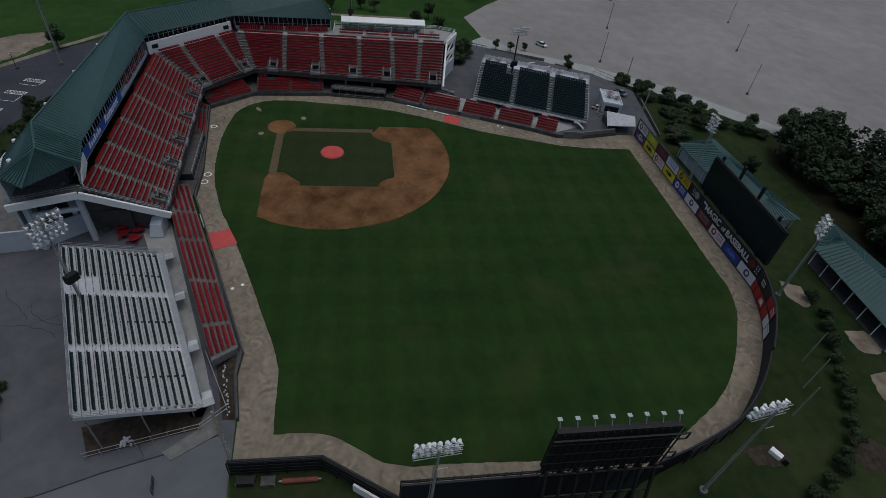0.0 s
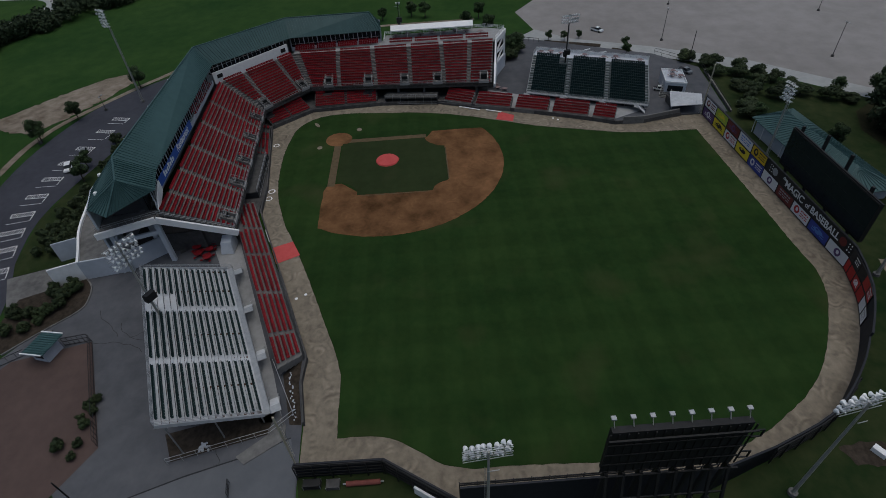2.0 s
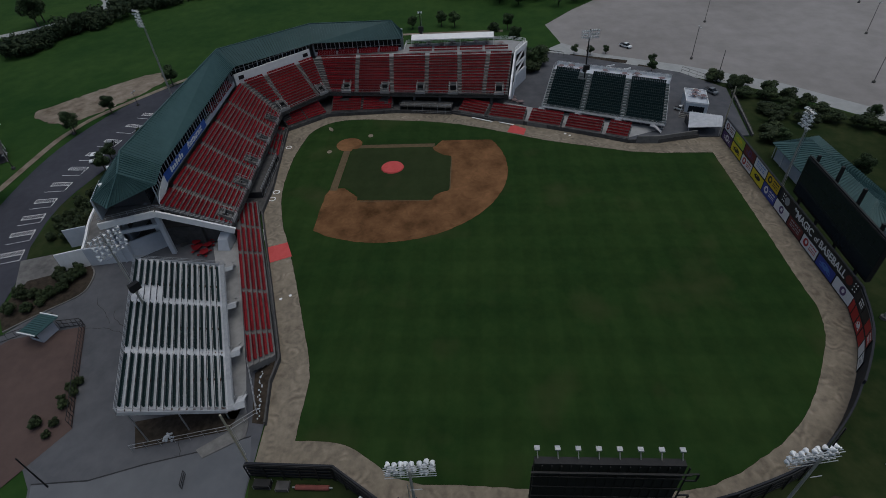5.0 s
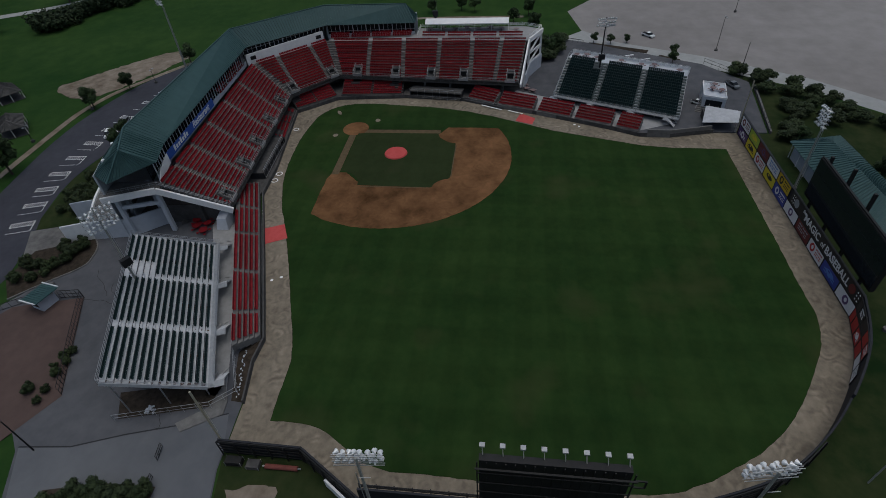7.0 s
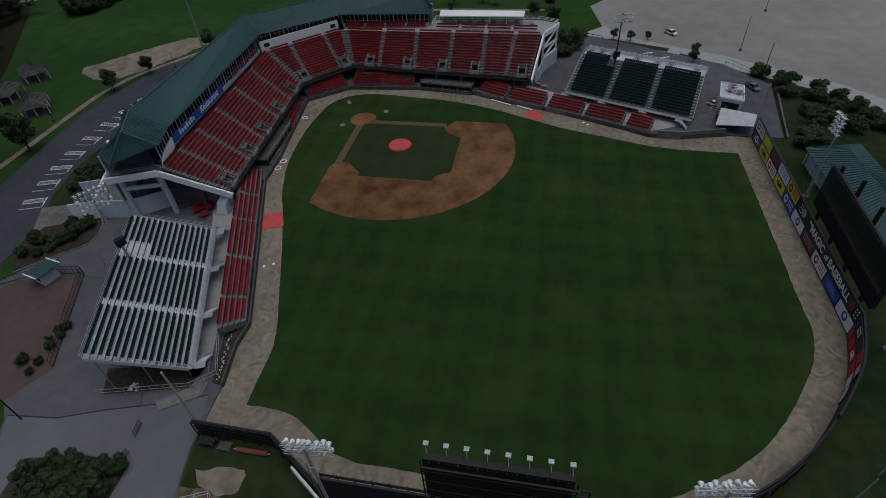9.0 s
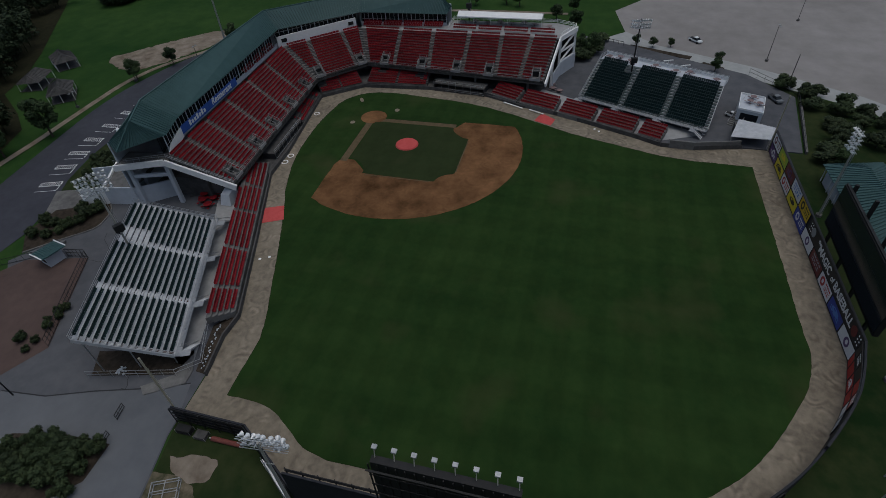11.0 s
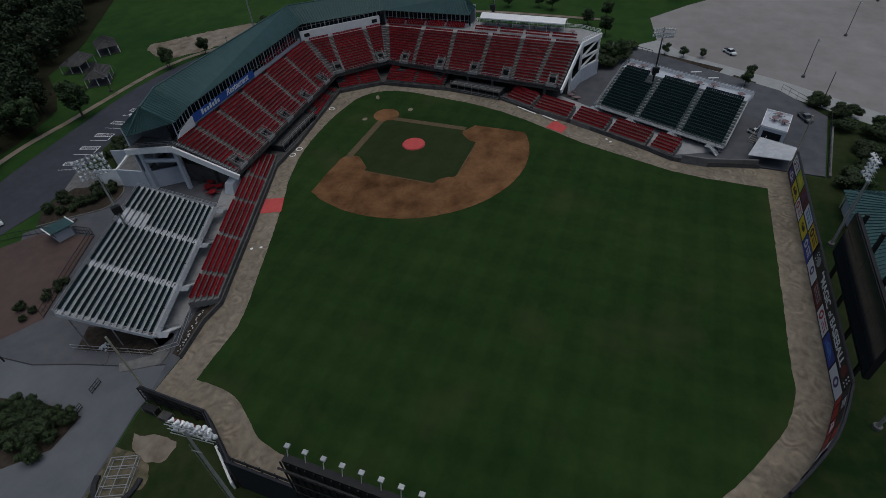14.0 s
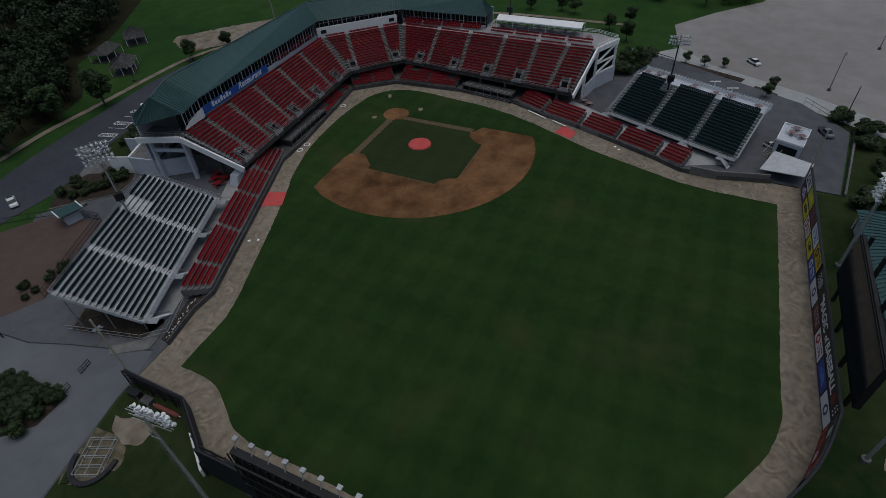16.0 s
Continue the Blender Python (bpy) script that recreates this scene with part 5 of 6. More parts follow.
TYRE = surface("tyre_rubber", (0.012, 0.012, 0.012), (0.025, 0.025, 0.025), 0.2, 0.9)
CAR_WHITE = surface("white_car_paint", (0.62, 0.63, 0.64), (0.72, 0.73, 0.74), 0.8, 0.3)
CAR_GREY = surface("grey_car_paint", (0.12, 0.13, 0.14), (0.18, 0.19, 0.2), 0.8, 0.3)


def vehicle(x, y, turn, paint_m, label, truck=True, z=-0.2, name="pickup_truck"):
    thing = tagged(empty(name, (x, y, z), turn), label, "truck" if truck else "car")
    bm = bmesh.new()
    hexa(bm, [(-2.6, -0.95, 0.45), (2.6, -0.95, 0.45), (2.6, 0.95, 0.45), (-2.6, 0.95, 0.45)], [(-2.6, -0.92, 1.05), (2.5, -0.88, 0.98), (2.5, 0.88, 0.98), (-2.6, 0.92, 1.05)])
    bmesh.ops.bevel(bm, geom=bm.edges[:], offset=0.07, segments=2, affect="EDGES")
    part("body", bm, paint_m, thing)
    c0, c1 = (-0.6, 1.4) if truck else (-1.9, 1.2)
    bm = bmesh.new()
    hexa(bm, [(c0, -0.88, 1.0), (c1, -0.88, 1.0), (c1, 0.88, 1.0), (c0, 0.88, 1.0)], [(c0 + 0.2, -0.72, 1.68), (c1 - 0.7, -0.72, 1.68), (c1 - 0.7, 0.72, 1.68), (c0 + 0.2, 0.72, 1.68)])
    cab = part("windows", bm, GLASS_CAR, thing)
    bm = bmesh.new()
    box(bm, c0 + 0.15, -0.74, 1.66, c1 - 0.65, 0.74, 1.74)
    part("roof", bm, paint_m, cab)
    if truck:
        bm = bmesh.new()
        box(bm, -2.5, -0.78, 0.98, -0.7, 0.78, 1.07)
        part("bed", bm, DARK, thing)
    for sx in (-1.65, 1.65):
        for sy in (-0.9, 0.9):
            bm = bmesh.new()
            bmesh.ops.create_cone(bm, cap_ends=True, segments=14, radius1=0.38, radius2=0.38, depth=0.24, matrix=pose(sx, sy, 0.38, 90, 0, 0))
            part("wheel", bm, TYRE, thing)
    return thing


vehicle(-73.0, 94.7, 40, CAR_WHITE, "white pickup truck parked on the gravel lot")
vehicle(-29.8, 113.0, 25, CAR_GREY, "dark grey pickup truck parked in the service yard", z=0.02)
vehicle(74.0, -72.0, 68, CAR_WHITE, "white pickup truck parked on the asphalt", z=-0.16)
vehicle(4.0, -79.5, 18, CAR_WHITE, "white van parked beside the grandstand", False, -0.16, "van")
vehicle(-3.5, -78.5, 18, CAR_GREY, "grey car parked beside the grandstand", False, -0.16, "car")
cart = vehicle(-18.0, 99.6, 60, CAR_WHITE, "small white utility cart beside the bleachers", True, 0.02, "utility_cart")
cart.scale = (0.62, 0.7, 0.9)

# ---- outer ground ----
ground_patch("gravel_lot", [(-102.5, 66.5), (-77.5, 71), (-69, 70), (-62, 78), (-47, 108), (-30, 135), (0, 166), (60, 260), (60, 900), (-900, 900), (-900, 330), (-140, 97), (-121, 80)], -0.2, GRAVEL, "wide pale grey gravel parking lot", "parking lot")
ground_patch("lot_road", [(-80, 71), (-72, 62.5), (-60, 80), (-45, 108), (-28, 135), (2, 164), (-4, 169), (-36, 138), (-54, 110), (-68, 82)], -0.17, GRAVEL_PALE, "pale strip of packed gravel road", "road")
ground_patch("paved_yard", [(100.5, 0.8), (92, 0.3), (78, 1.4), (64, -4.7), (52.7, -11), (34.5, -18.4), (30, -24), (20, -34), (30, -56), (52, -54), (56, -51.5), (61, -50.5), (67, -56.5), (75, -62), (104, -34), (130, -22), (130, 3), (121, 5), (104, 1)], -0.15, PAVING, "worn grey asphalt yard behind the bleachers", "pavement")
ground_patch("brick_court", [(70.4, -44.0), (93.5, -33.0), (110, -42), (110, -80), (80, -62), (74, -58)], -0.12, BRICKPAVE, "brick red paved court behind a fence", "pavement")
ground_patch("asphalt_lot", smooth_line([(-62, -66), (-47, -80.5), (-32, -89.5), (-10, -95), (9, -95.8), (31, -93.2), (57, -89.5), (80, -84), (120, -78)], 3) + [(120, -70), (66, -66), (54, -69)] + smooth_line([(45, -73), (28, -76), (8, -73), (-20, -66), (-40, -58), (-52, -52)], 3), -0.17, ASPHALT, "dark asphalt parking lot behind the grandstand", "parking lot")
ground_patch("service_apron", [(-52, -52), (-24, -49), (40, -48), (54, -58), (56, -66), (54, -69), (45, -73), (28, -76), (8, -73), (-20, -66), (-40, -58)], -0.2, GRASS_ROUGH, "strip of rough grass behind the grandstand", "grass")
PATHWAY = smooth_line([(72, -95.5), (62, -97), (45, -99.4), (30, -99.2), (14, -99.6), (-6, -99.8), (-15, -98.6), (-26.6, -94.8), (-46, -82.6), (-57.5, -74.3), (-75, -58), (-95, -10), (-97, 48)], 4)
ground_patch("footpath", offset_line(PATHWAY, 1.1) + offset_line(PATHWAY, -1.1)[::-1], -0.15, BARE, "pale sandy footpath beside the lot", "path")
ground_patch("entrance_walk", [(46.6, -61.5), (54.0, -59.3), (59.5, -67.0), (50, -72)], -0.13, CONCRETE, "pale concrete entrance walk", "pavement")
ground_patch("bare_patch", ragged(smooth_line([(-20, -102.9), (-22.3, -112.1), (-29.3, -121.5), (-36.4, -116.1), (-45.7, -109.1), (-56.9, -99.1), (-63.2, -89.6), (-58, -83), (-47.9, -86.3), (-31, -95), (-20, -102.9)], 3)[:-1], 1.2, 1.5), -0.19, BARE, "bare sandy patch worn into the meadow", "dirt")
ground_patch("bank_of_rough_grass", [(-0.5, 107), (66, 108), (76.2, 104.7), (86.3, 98.2), (94, 91.3), (100, 83.3), (104.4, 72.2), (107.9, 62), (108.4, 50), (108.4, 25.4), (101.4, 14.4), (101.2, 0.8), (121, 5), (200, 20), (200, 300), (60, 260), (2, 164), (-28, 133), (-46, 108), (-33, 119.4), (-1, 115)], -0.22, GRASS_ROUGH, "rough dark grass behind the outfield fence", "grass")
for pts in ([(107.2, 3.0), (106.2, 6.4), (105.8, 10.6), (107.9, 11.8), (109.9, 9.9), (109.2, 6.2)], [(79, 122), (84, 121.5), (85, 126), (80, 127)], [(90, 119), (96, 118), (95, 123), (90, 124)], [(103, 104.5), (108, 104), (108, 109), (103, 110)], [(102.5, 84), (105.4, 85), (106, 90), (103, 91)], [(64, 116), (70, 115), (72, 119), (66, 120)]):
    c = Vector((sum(p[0] for p in pts) / len(pts), sum(p[1] for p in pts) / len(pts)))
    ring = [(c.x + (Vector(p) - c).x * (1 + 0.25 * noise.noise(Vector((p[0] * 0.7, p[1] * 0.7, 0)))), c.y + (Vector(p) - c).y * (1 + 0.25 * noise.noise(Vector((p[1], p[0], 3))))) for p in pts]
    ground_patch("bare_patch", ragged(smooth_line(ring + ring[:1], 4)[:-1], 0.6, 0.6), -0.19, MULCH if c.x > 98 and c.y > 80 else BARE, "bare sandy patch in the rough grass", "dirt")

ground_patch("concourse_strip", [(91.4, -3.0), (81.6, -6.3), (32.6, -25.2), (38, -30), (54.4, -22.2), (91.2, -6.8)], -0.1, CONCRETE_PALE, "pale concrete walk between bleachers and box seats", "pavement")
ground_patch("concourse_strip", [(-21, 34), (-15.6, 46), (-10.5, 58), (-5, 71), (-1.6, 80.5), (-6.5, 92), (-20.8, 58), (-27, 46)], 0.06, CONCRETE_PALE, "pale concrete walk between bleachers and box seats", "pavement")
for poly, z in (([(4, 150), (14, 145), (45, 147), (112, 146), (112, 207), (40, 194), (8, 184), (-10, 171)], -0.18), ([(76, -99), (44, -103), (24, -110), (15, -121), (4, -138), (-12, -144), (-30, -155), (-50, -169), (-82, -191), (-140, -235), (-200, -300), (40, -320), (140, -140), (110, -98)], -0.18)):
    ground_patch("forest_floor", poly, z, FOREST, "leaf litter under the woods, coloured dark for the shade of the crowns", "ground")
ground_patch("concrete_apron", [(103.2, -34), (102.4, -25.1), (99.6, -17.2), (96.9, -7.7), (94.4, -1.2), (100.6, 0.6), (104, 0.8), (121, 4.6), (129, 2), (129, -21)], -0.135, surface("bluish_concrete_apron", (0.085, 0.09, 0.1), (0.14, 0.145, 0.157), 4.0, 0.9, patch=0.6, gloss=0.15), "grey blue concrete apron outside the foul pole", "pavement")
ground_patch("worn_ground", ragged(smooth_line([(110.2, 1.6), (109.2, 6.5), (111.5, 11), (115.5, 10.5), (118.2, 6), (116.5, 2.4), (110.2, 1.6)], 4)[:-1], 0.7, 0.6), -0.195,
             surface("trodden_grass_and_sand", (0.03, 0.036, 0.016), (0.17, 0.14, 0.1), 1.6, 0.95, bump=0.04, contrast=1.5, gloss=0.05), "trodden sandy grass round the batting cage", "dirt")
# gear stored behind the right field corner
tarp_roll = tagged(empty("tarp_roll", (102.9, 11.2, 0.2), 90), "red rolled tarpaulin behind the fence", "tarpaulin")
bm = bmesh.new()
beam(bm, (-2.6, 0, 0), (2.6, 0, 0), 0.8, 0.8, 12)
part("roll", bm, surface("dull_red_tarpaulin", (0.1, 0.03, 0.025), (0.18, 0.055, 0.045), 0.8, 0.8), tarp_roll)
bm = bmesh.new()
beam(bm, (-3.1, 0, 0), (3.1, 0, 0), 0.25, 0.25, 8)
part("core", bm, STEEL, tarp_roll)
for x, y, w, l, h, m, lab in ((102.6, 3.4, 1.2, 2.6, 1.0, DARK_STEEL, "dark metal equipment rack behind the fence"), (102.8, 6.6, 1.4, 2.0, 0.7, CONCRETE_DARK, "low dark storage crate behind the fence")):
    rack = tagged(empty("equipment_rack", (x, y, -0.2)), lab, "rack")
    for k in range(3):
        bm = bmesh.new()
        box(bm, -w / 2, -l / 2, h * k / 2, w / 2, l / 2, h * k / 2 + 0.06)
        part("shelf", bm, m, rack)
    for sx in (-1, 1):
        for sy in (-1, 1):
            ob = new("post", post_mesh(h + 0.1, 0.08, STEEL))
            ob.parent, ob.location = rack, (sx * w / 2, sy * l / 2, 0)
bm = bmesh.new()
beam(bm, (104.9, 19.0, 1.0), (108.9, 25.0, 1.0), 0.35, 1.9)
tagged(part("side_panel", bm, WHITE), "narrow white panel closing the end of the fence", "panel")
# dark line of a kerb drop, added as a thin flat strip
SEAM = [(103.2, -34), (102.4, -25.1), (99.6, -17.2), (96.9, -7.7), (94.4, -1.2)]
bm = bmesh.new()
for (ax, ay), (bx, by) in zip(SEAM, SEAM[1:]):
    beam(bm, (ax, ay, -0.13), (bx, by, -0.13), 0.22, 0.06)
tagged(part("drain_channel", bm, DARK), "narrow dark strip drawn along the kerb drop in the asphalt", "drain", kind="structure")
railing([(101.1, -9.6, -0.12), (103.4, -9.2, -0.12)], 1.3, DARK_STEEL, "dark swing gate panel standing open on the apron", 0.8, 0.09, (1.0, 0.55, 0.15))
railing([(106.0, -8.6, -0.12), (108.6, -8.2, -0.12)], 1.3, DARK_STEEL, "dark gate panel beside the hedge", 0.8, 0.09, (1.0, 0.55, 0.15))
ground_patch("planting_bed", [(107.4, -7.4), (113.5, -7.2), (118.5, -12), (119.5, -24), (109.5, -25), (107.6, -16)], -0.1, MULCH, "mulched bed under a dense hedge", "planting bed")
# cracks in the old asphalt
rc = random.Random(17)
for x, y, ang, n in ((66, -40, 15, 14), (74, -33, 200, 9), (70, -37, 100, 7), (101, -12, 190, 9), (104, -5, 240, 8), (62, -46, 40, 8)):
    pts = [(x, y)]
    for k in range(n):
        ang += rc.uniform(-28, 28)
        pts.append((pts[-1][0] + 1.3 * math.cos(radians(ang)), pts[-1][1] + 1.3 * math.sin(radians(ang))))
    bm = bmesh.new()
    for p, q in zip(pts, pts[1:]):
        beam(bm, (*p, -0.15), (*q, -0.15), 0.09, 0.02)
    tagged(part("asphalt_crack", bm, DARK), "dark tar-sealed crack in the asphalt", "crack", kind="structure")

# painted bays on the asphalt
BAY = smooth_line([(-26, -73.5), (-8, -77.2), (8, -79.2), (24, -79), (38, -76.2), (52, -71.8)], 4)
for k, ((ax, ay), (bx, by)) in enumerate(zip(BAY, BAY[1:])):
    d = Vector((bx - ax, by - ay))
    n = Vector((d.y, -d.x)).normalized() * 5.6
    t = d.normalized()
    bm = bmesh.new()
    def stripe(p, q, w=0.16):
        p, q = Vector(p), Vector(q)
        s = (q - p).normalized()
        s = Vector((-s.y, s.x)) * w / 2
        vs = [bm.verts.new((*c, -0.155)) for c in (p - s, q - s, q + s, p + s)]
        f = bm.faces.new(vs)
        f.normal_update()
        if f.normal.z < 0:
            f.normal_flip()
    a = Vector((ax, ay))
    if k % 2 == 0:
        for e in (0.0, 1.7):
            stripe(a + t * e, a + t * e + n)
        stripe(a + n, a + t * 1.7 + n)
        for j in range(8):
            stripe(a + n * (0.02 + j * 0.12), a + t * 1.7 + n * (0.13 + j * 0.12), 0.13)
        stripe(a, a + d)
    else:
        stripe(a + d * 0.1, a + d * 0.1 + n, 0.13)
    tagged(part("parking_bay", bm, WHITE), "white painted bay lines on dark asphalt", "road marking", "parking bays", "structure")

# ---- entrance yard ----
railing([(70.4, -44.0, -0.15), (82, -38.6, -0.15), (93.2, -33.2, -0.15)], 2.2, DARK_STEEL, "dark picket fence beside the brick court", 1.0, 0.08, (1.0, 0.1, 0.55))
railing([(70.2, -44.4, -0.15), (70.9, -49.0, -0.15)], 2.2, DARK_STEEL, "dark gate panel with small notice at the entrance", 1.0, 0.1, (1.0, 0.1, 0.55))
railing([(72.4, -55.8, -0.15), (76.5, -62, -0.15), (84, -70, -0.15)], 1.6, DARK_STEEL, "dark picket fence beside the entrance booth", 1.5, 0.08, (1.0, 0.1))
booth = tagged(empty("ticket_booth", (72.6, -51.2, -0.15), -16), "small entrance booth with a green metal roof", "booth")
bm = bmesh.new()
box(bm, -1.8, -1.6, 0, 1.8, 1.6, 2.4)
part("wall", bm, STAND, booth)
bm = bmesh.new()
box(bm, -1.2, -1.66, 1.0, 1.2, -1.6, 2.0), box(bm, 1.8, -1.0, 1.0, 1.86, 1.0, 2.0)
part("window", bm, GLASS, booth)
roof_plane((-2.6, -2.6, 2.7), (2.6, -2.6, 2.7), (2.6, 2.6, 3.3), (-2.6, 2.6, 3.3), 0.5, booth)
for x in (-2.7, 2.7):
    bars("roof_trim", [((x, -2.6, 2.85), (x, 2.6, 3.45))], 0.22, WHITE, booth, "white roof edge board")
kerb = smooth_line([(51.8, -53.6), (54.5, -51.2), (58, -50.2), (61.5, -50.6), (66.8, -56.0), (72, -61)], 4)
wall_run("kerb", kerb, 0.05, 0.3, CONCRETE, "pale concrete kerb round the planting bed", -0.3, "kerb")
ground_patch("planting_bed", kerb + [(66, -66), (57, -65.5), (54.4, -59.5)], -0.05, MULCH, "mulched planting bed under shrubs", "planting bed")
bm = bmesh.new()
for k in range(3):
    box(bm, -0.6 + k * 0.02, -0.5, k * 0.25, 0.6 - k * 0.02, 0.5, k * 0.25 + 0.22)
wb = part("concrete_drain", bm, CONCRETE)
wb.location = (67.6, -53.6, -0.15)
tagged(wb, "square concrete drain box with dark grate", "drain")

ground_patch("bleacher_ramp", [(88.5, -4.4), (92.0, -2.4), (94.6, -2.1), (98.4, -8.0), (97.0, -9.6), (93.6, -5.2)], 0.0, CONCRETE, "pale concrete walk curving round the bleacher end", "pavement", 0.2)
# bullpen strip and planting under the bleachers
ground_patch("planting_bed", [(97.0, -20.0), (93.4, -5.0), (91.6, -3.2), (88, -4.8), (92.0, -22.5)], -0.1, MULCH, "brown mulched bed under the bleacher end", "planting bed")
ground_patch("bullpen_strip", [(81.8, -4.6), (92, -1.8), (92.2, 0.2), (84, -1.4), (77.8, -1.6)], -0.1, MULCH, "gravel strip with stones beside the bullpen", "dirt")
railing([(79.5, -6.5, -0.1), (90.5, -1.2, -0.1), (93.6, -4.6, -0.1), (97.4, -20.2, -0.1)], 1.8, STEEL, "grey chain-link fence round the bleacher end", 2.2, 0.07, (1.0, 0.5))
bm = bmesh.new()
rs = random.Random(5)
bmesh.ops.create_icosphere(bm, subdivisions=1, radius=0.16)
STONE = finish(bm, "stone", STAND)
for k in range(26):
    ob = new("stone", STONE)
    ob.matrix_world = pose(81.5 + k * 0.38 + rs.uniform(-0.2, 0.2), -3.4 + k * 0.09 + rs.uniform(-0.3, 0.3), -0.02, rs.uniform(0, 90), 0, rs.uniform(0, 90)) @ Matrix.Diagonal((1.2, 1, 0.7, 1))
    tagged(ob, "small pale landscaping stone on gravel", "stone", "landscaping stones")

for k in range(30):
    ring = 0 if k < 16 else 1 if k < 26 else 2
    r, t = (1.0, 0.55, 0.15)[ring] * rs.uniform(0.6, 1.0), rs.uniform(0, 6.28)
    ob = new("stone", STONE)
    ob.matrix_world = pose(94.9 + r * math.cos(t), -15.0 + r * math.sin(t), 0.02 + ring * 0.24, rs.uniform(0, 90), 0, rs.uniform(0, 90)) @ Matrix.Scale(1.3, 4)
    tagged(ob, "pale round stone in a small heap on the mulch", "stone", "heaped stones")

# ---- field furniture ----
def ring_mat(x, y, r, label):
    bm = bmesh.new()
    for r0, r1 in ((r * 0.72, r),):
        n = 24
        for k in range(n):
            t0, t1 = 2 * math.pi * k / n, 2 * math.pi * (k + 1) / n
            p = [(r0 * math.cos(t0), r0 * math.sin(t0), 0), (r1 * math.cos(t0), r1 * math.sin(t0), 0), (r1 * math.cos(t1), r1 * math.sin(t1), 0), (r0 * math.cos(t1), r0 * math.sin(t1), 0)]
            bm.faces.new([bm.verts.new(v) for v in (p if r0 else p[1:])]) if r0 else bm.faces.new([bm.verts.new(v) for v in (p[0], p[1], p[2])])
    ob = part("on_deck_mat", bm, WHITE)
    ob.location = (x, y, 0.0)
    return tagged(ob, label, "mat")


ring_mat(26.4, -17.6, 0.95, "round white on-deck mat on the dirt")
ring_mat(23.2, -17.4, 0.95, "round white on-deck mat on the dirt")
ring_mat(-0.6, -20.4, 0.9, "round white on-deck mat on the dirt")
for x, y, w, d, t in ((-11.4, -9.6, 2.4, 0.9, 30), (-6.6, 3.8, 1.6, 1.2, 10), (2.6, -7.2, 1.4, 1.2, 0)):
    bm = bmesh.new()
    bmesh.ops.create_cone(bm, cap_ends=True, segments=18, radius1=1, radius2=1, depth=0.05)
    ob = part("field_patch", bm, TRACK)
    ob.matrix_world = pose(x, y, 0.0, 0, 0, t) @ Matrix.Diagonal((w / 1.6, d / 1.6, 0.3, 1))
    tagged(ob, "small pale worn patch in the turf", "patch", kind="structure")
for x, y, t, n in ((42.0, -14.8, 22, 5.0), (-14.6, 38.2, 64, 7.0), (-11.6, 45.6, 64, 5.0)):
    bench = tagged(empty("player_bench", (x, y, -0.05), t), "long white bench beside the warning track", "bench")
    bm = bmesh.new()
    box(bm, -n / 2, -0.18, 0.42, n / 2, 0.18, 0.48)
    part("seat", bm, WHITE, bench)
    for s in (-0.42, 0.0, 0.42):
        bm = bmesh.new()
        box(bm, s * n - 0.05, -0.16, 0, s * n + 0.05, 0.16, 0.42)
        part("leg", bm, STEEL, bench)
for x, y in ((63.0, -5.0), (62.0, -3.2), (-4.9, 62.8), (-3.8, 64.0)):
    bm = bmesh.new()
    bmesh.ops.create_uvsphere(bm, u_segments=10, v_segments=6, radius=0.35)
    ob = part("bullpen_plate", bm, WHITE)
    ob.matrix_world = pose(x, y, 0.0) @ Matrix.Diagonal((1, 1, 0.2, 1))
    tagged(ob, "small white bullpen plate on the dirt", "plate")

# batting cage frame beyond the right field corner
cage = tagged(empty("batting_cage", (113.4, 7.0, -0.2), 24), "collapsed metal batting cage frame with dark netting", "batting cage")
runs = []
for k in range(5):
    x = -3 + k * 1.5
    runs += [((x, -2, 0), (x, -2, 0.9)), ((x, 2, 0), (x, 2, 0.9)), ((x, -2, 0.9), (x, 2, 0.9)), ((x, -2, 0.1), (x, 2, 0.1))]
for y in (-2, 0, 2):
    runs.append(((-3, y, 0.9), (3, y, 0.9)))
bars("tube", runs + [((-3, y, 0.1), (3, y, 0.1)) for y in (-2, 2)], 0.1, STEEL, cage)
bm = bmesh.new()
for k in range(14):
    t0, t1 = math.radians(262 + k * 13), math.radians(262 + (k + 1) * 13)
    beam(bm, (4.2 * math.cos(t0), 3.4 * math.sin(t0), 0.3), (4.2 * math.cos(t1), 3.4 * math.sin(t1), 0.3), 0.9, 0.7, 6)
part("netting", bm, DARK, cage, "bundled black netting")
bm = bmesh.new()
box(bm, 2.0, -3.6, 0, 4.0, -2.4, 0.25)
part("board", bm, GRASS_ROUGH, cage)
gen = tagged(empty("generator", (104.4, 89.0, -0.2), 30), "white equipment box on bare ground", "equipment")
bm = bmesh.new()
box(bm, -1.0, -0.5, 0, 1.0, 0.5, 0.9)
part("cabinet", bm, WHITE, gen)
bm = bmesh.new()
box(bm, 1.4, -0.4, 0, 2.2, 0.4, 1.3)
part("tank", bm, DARK_STEEL, gen)

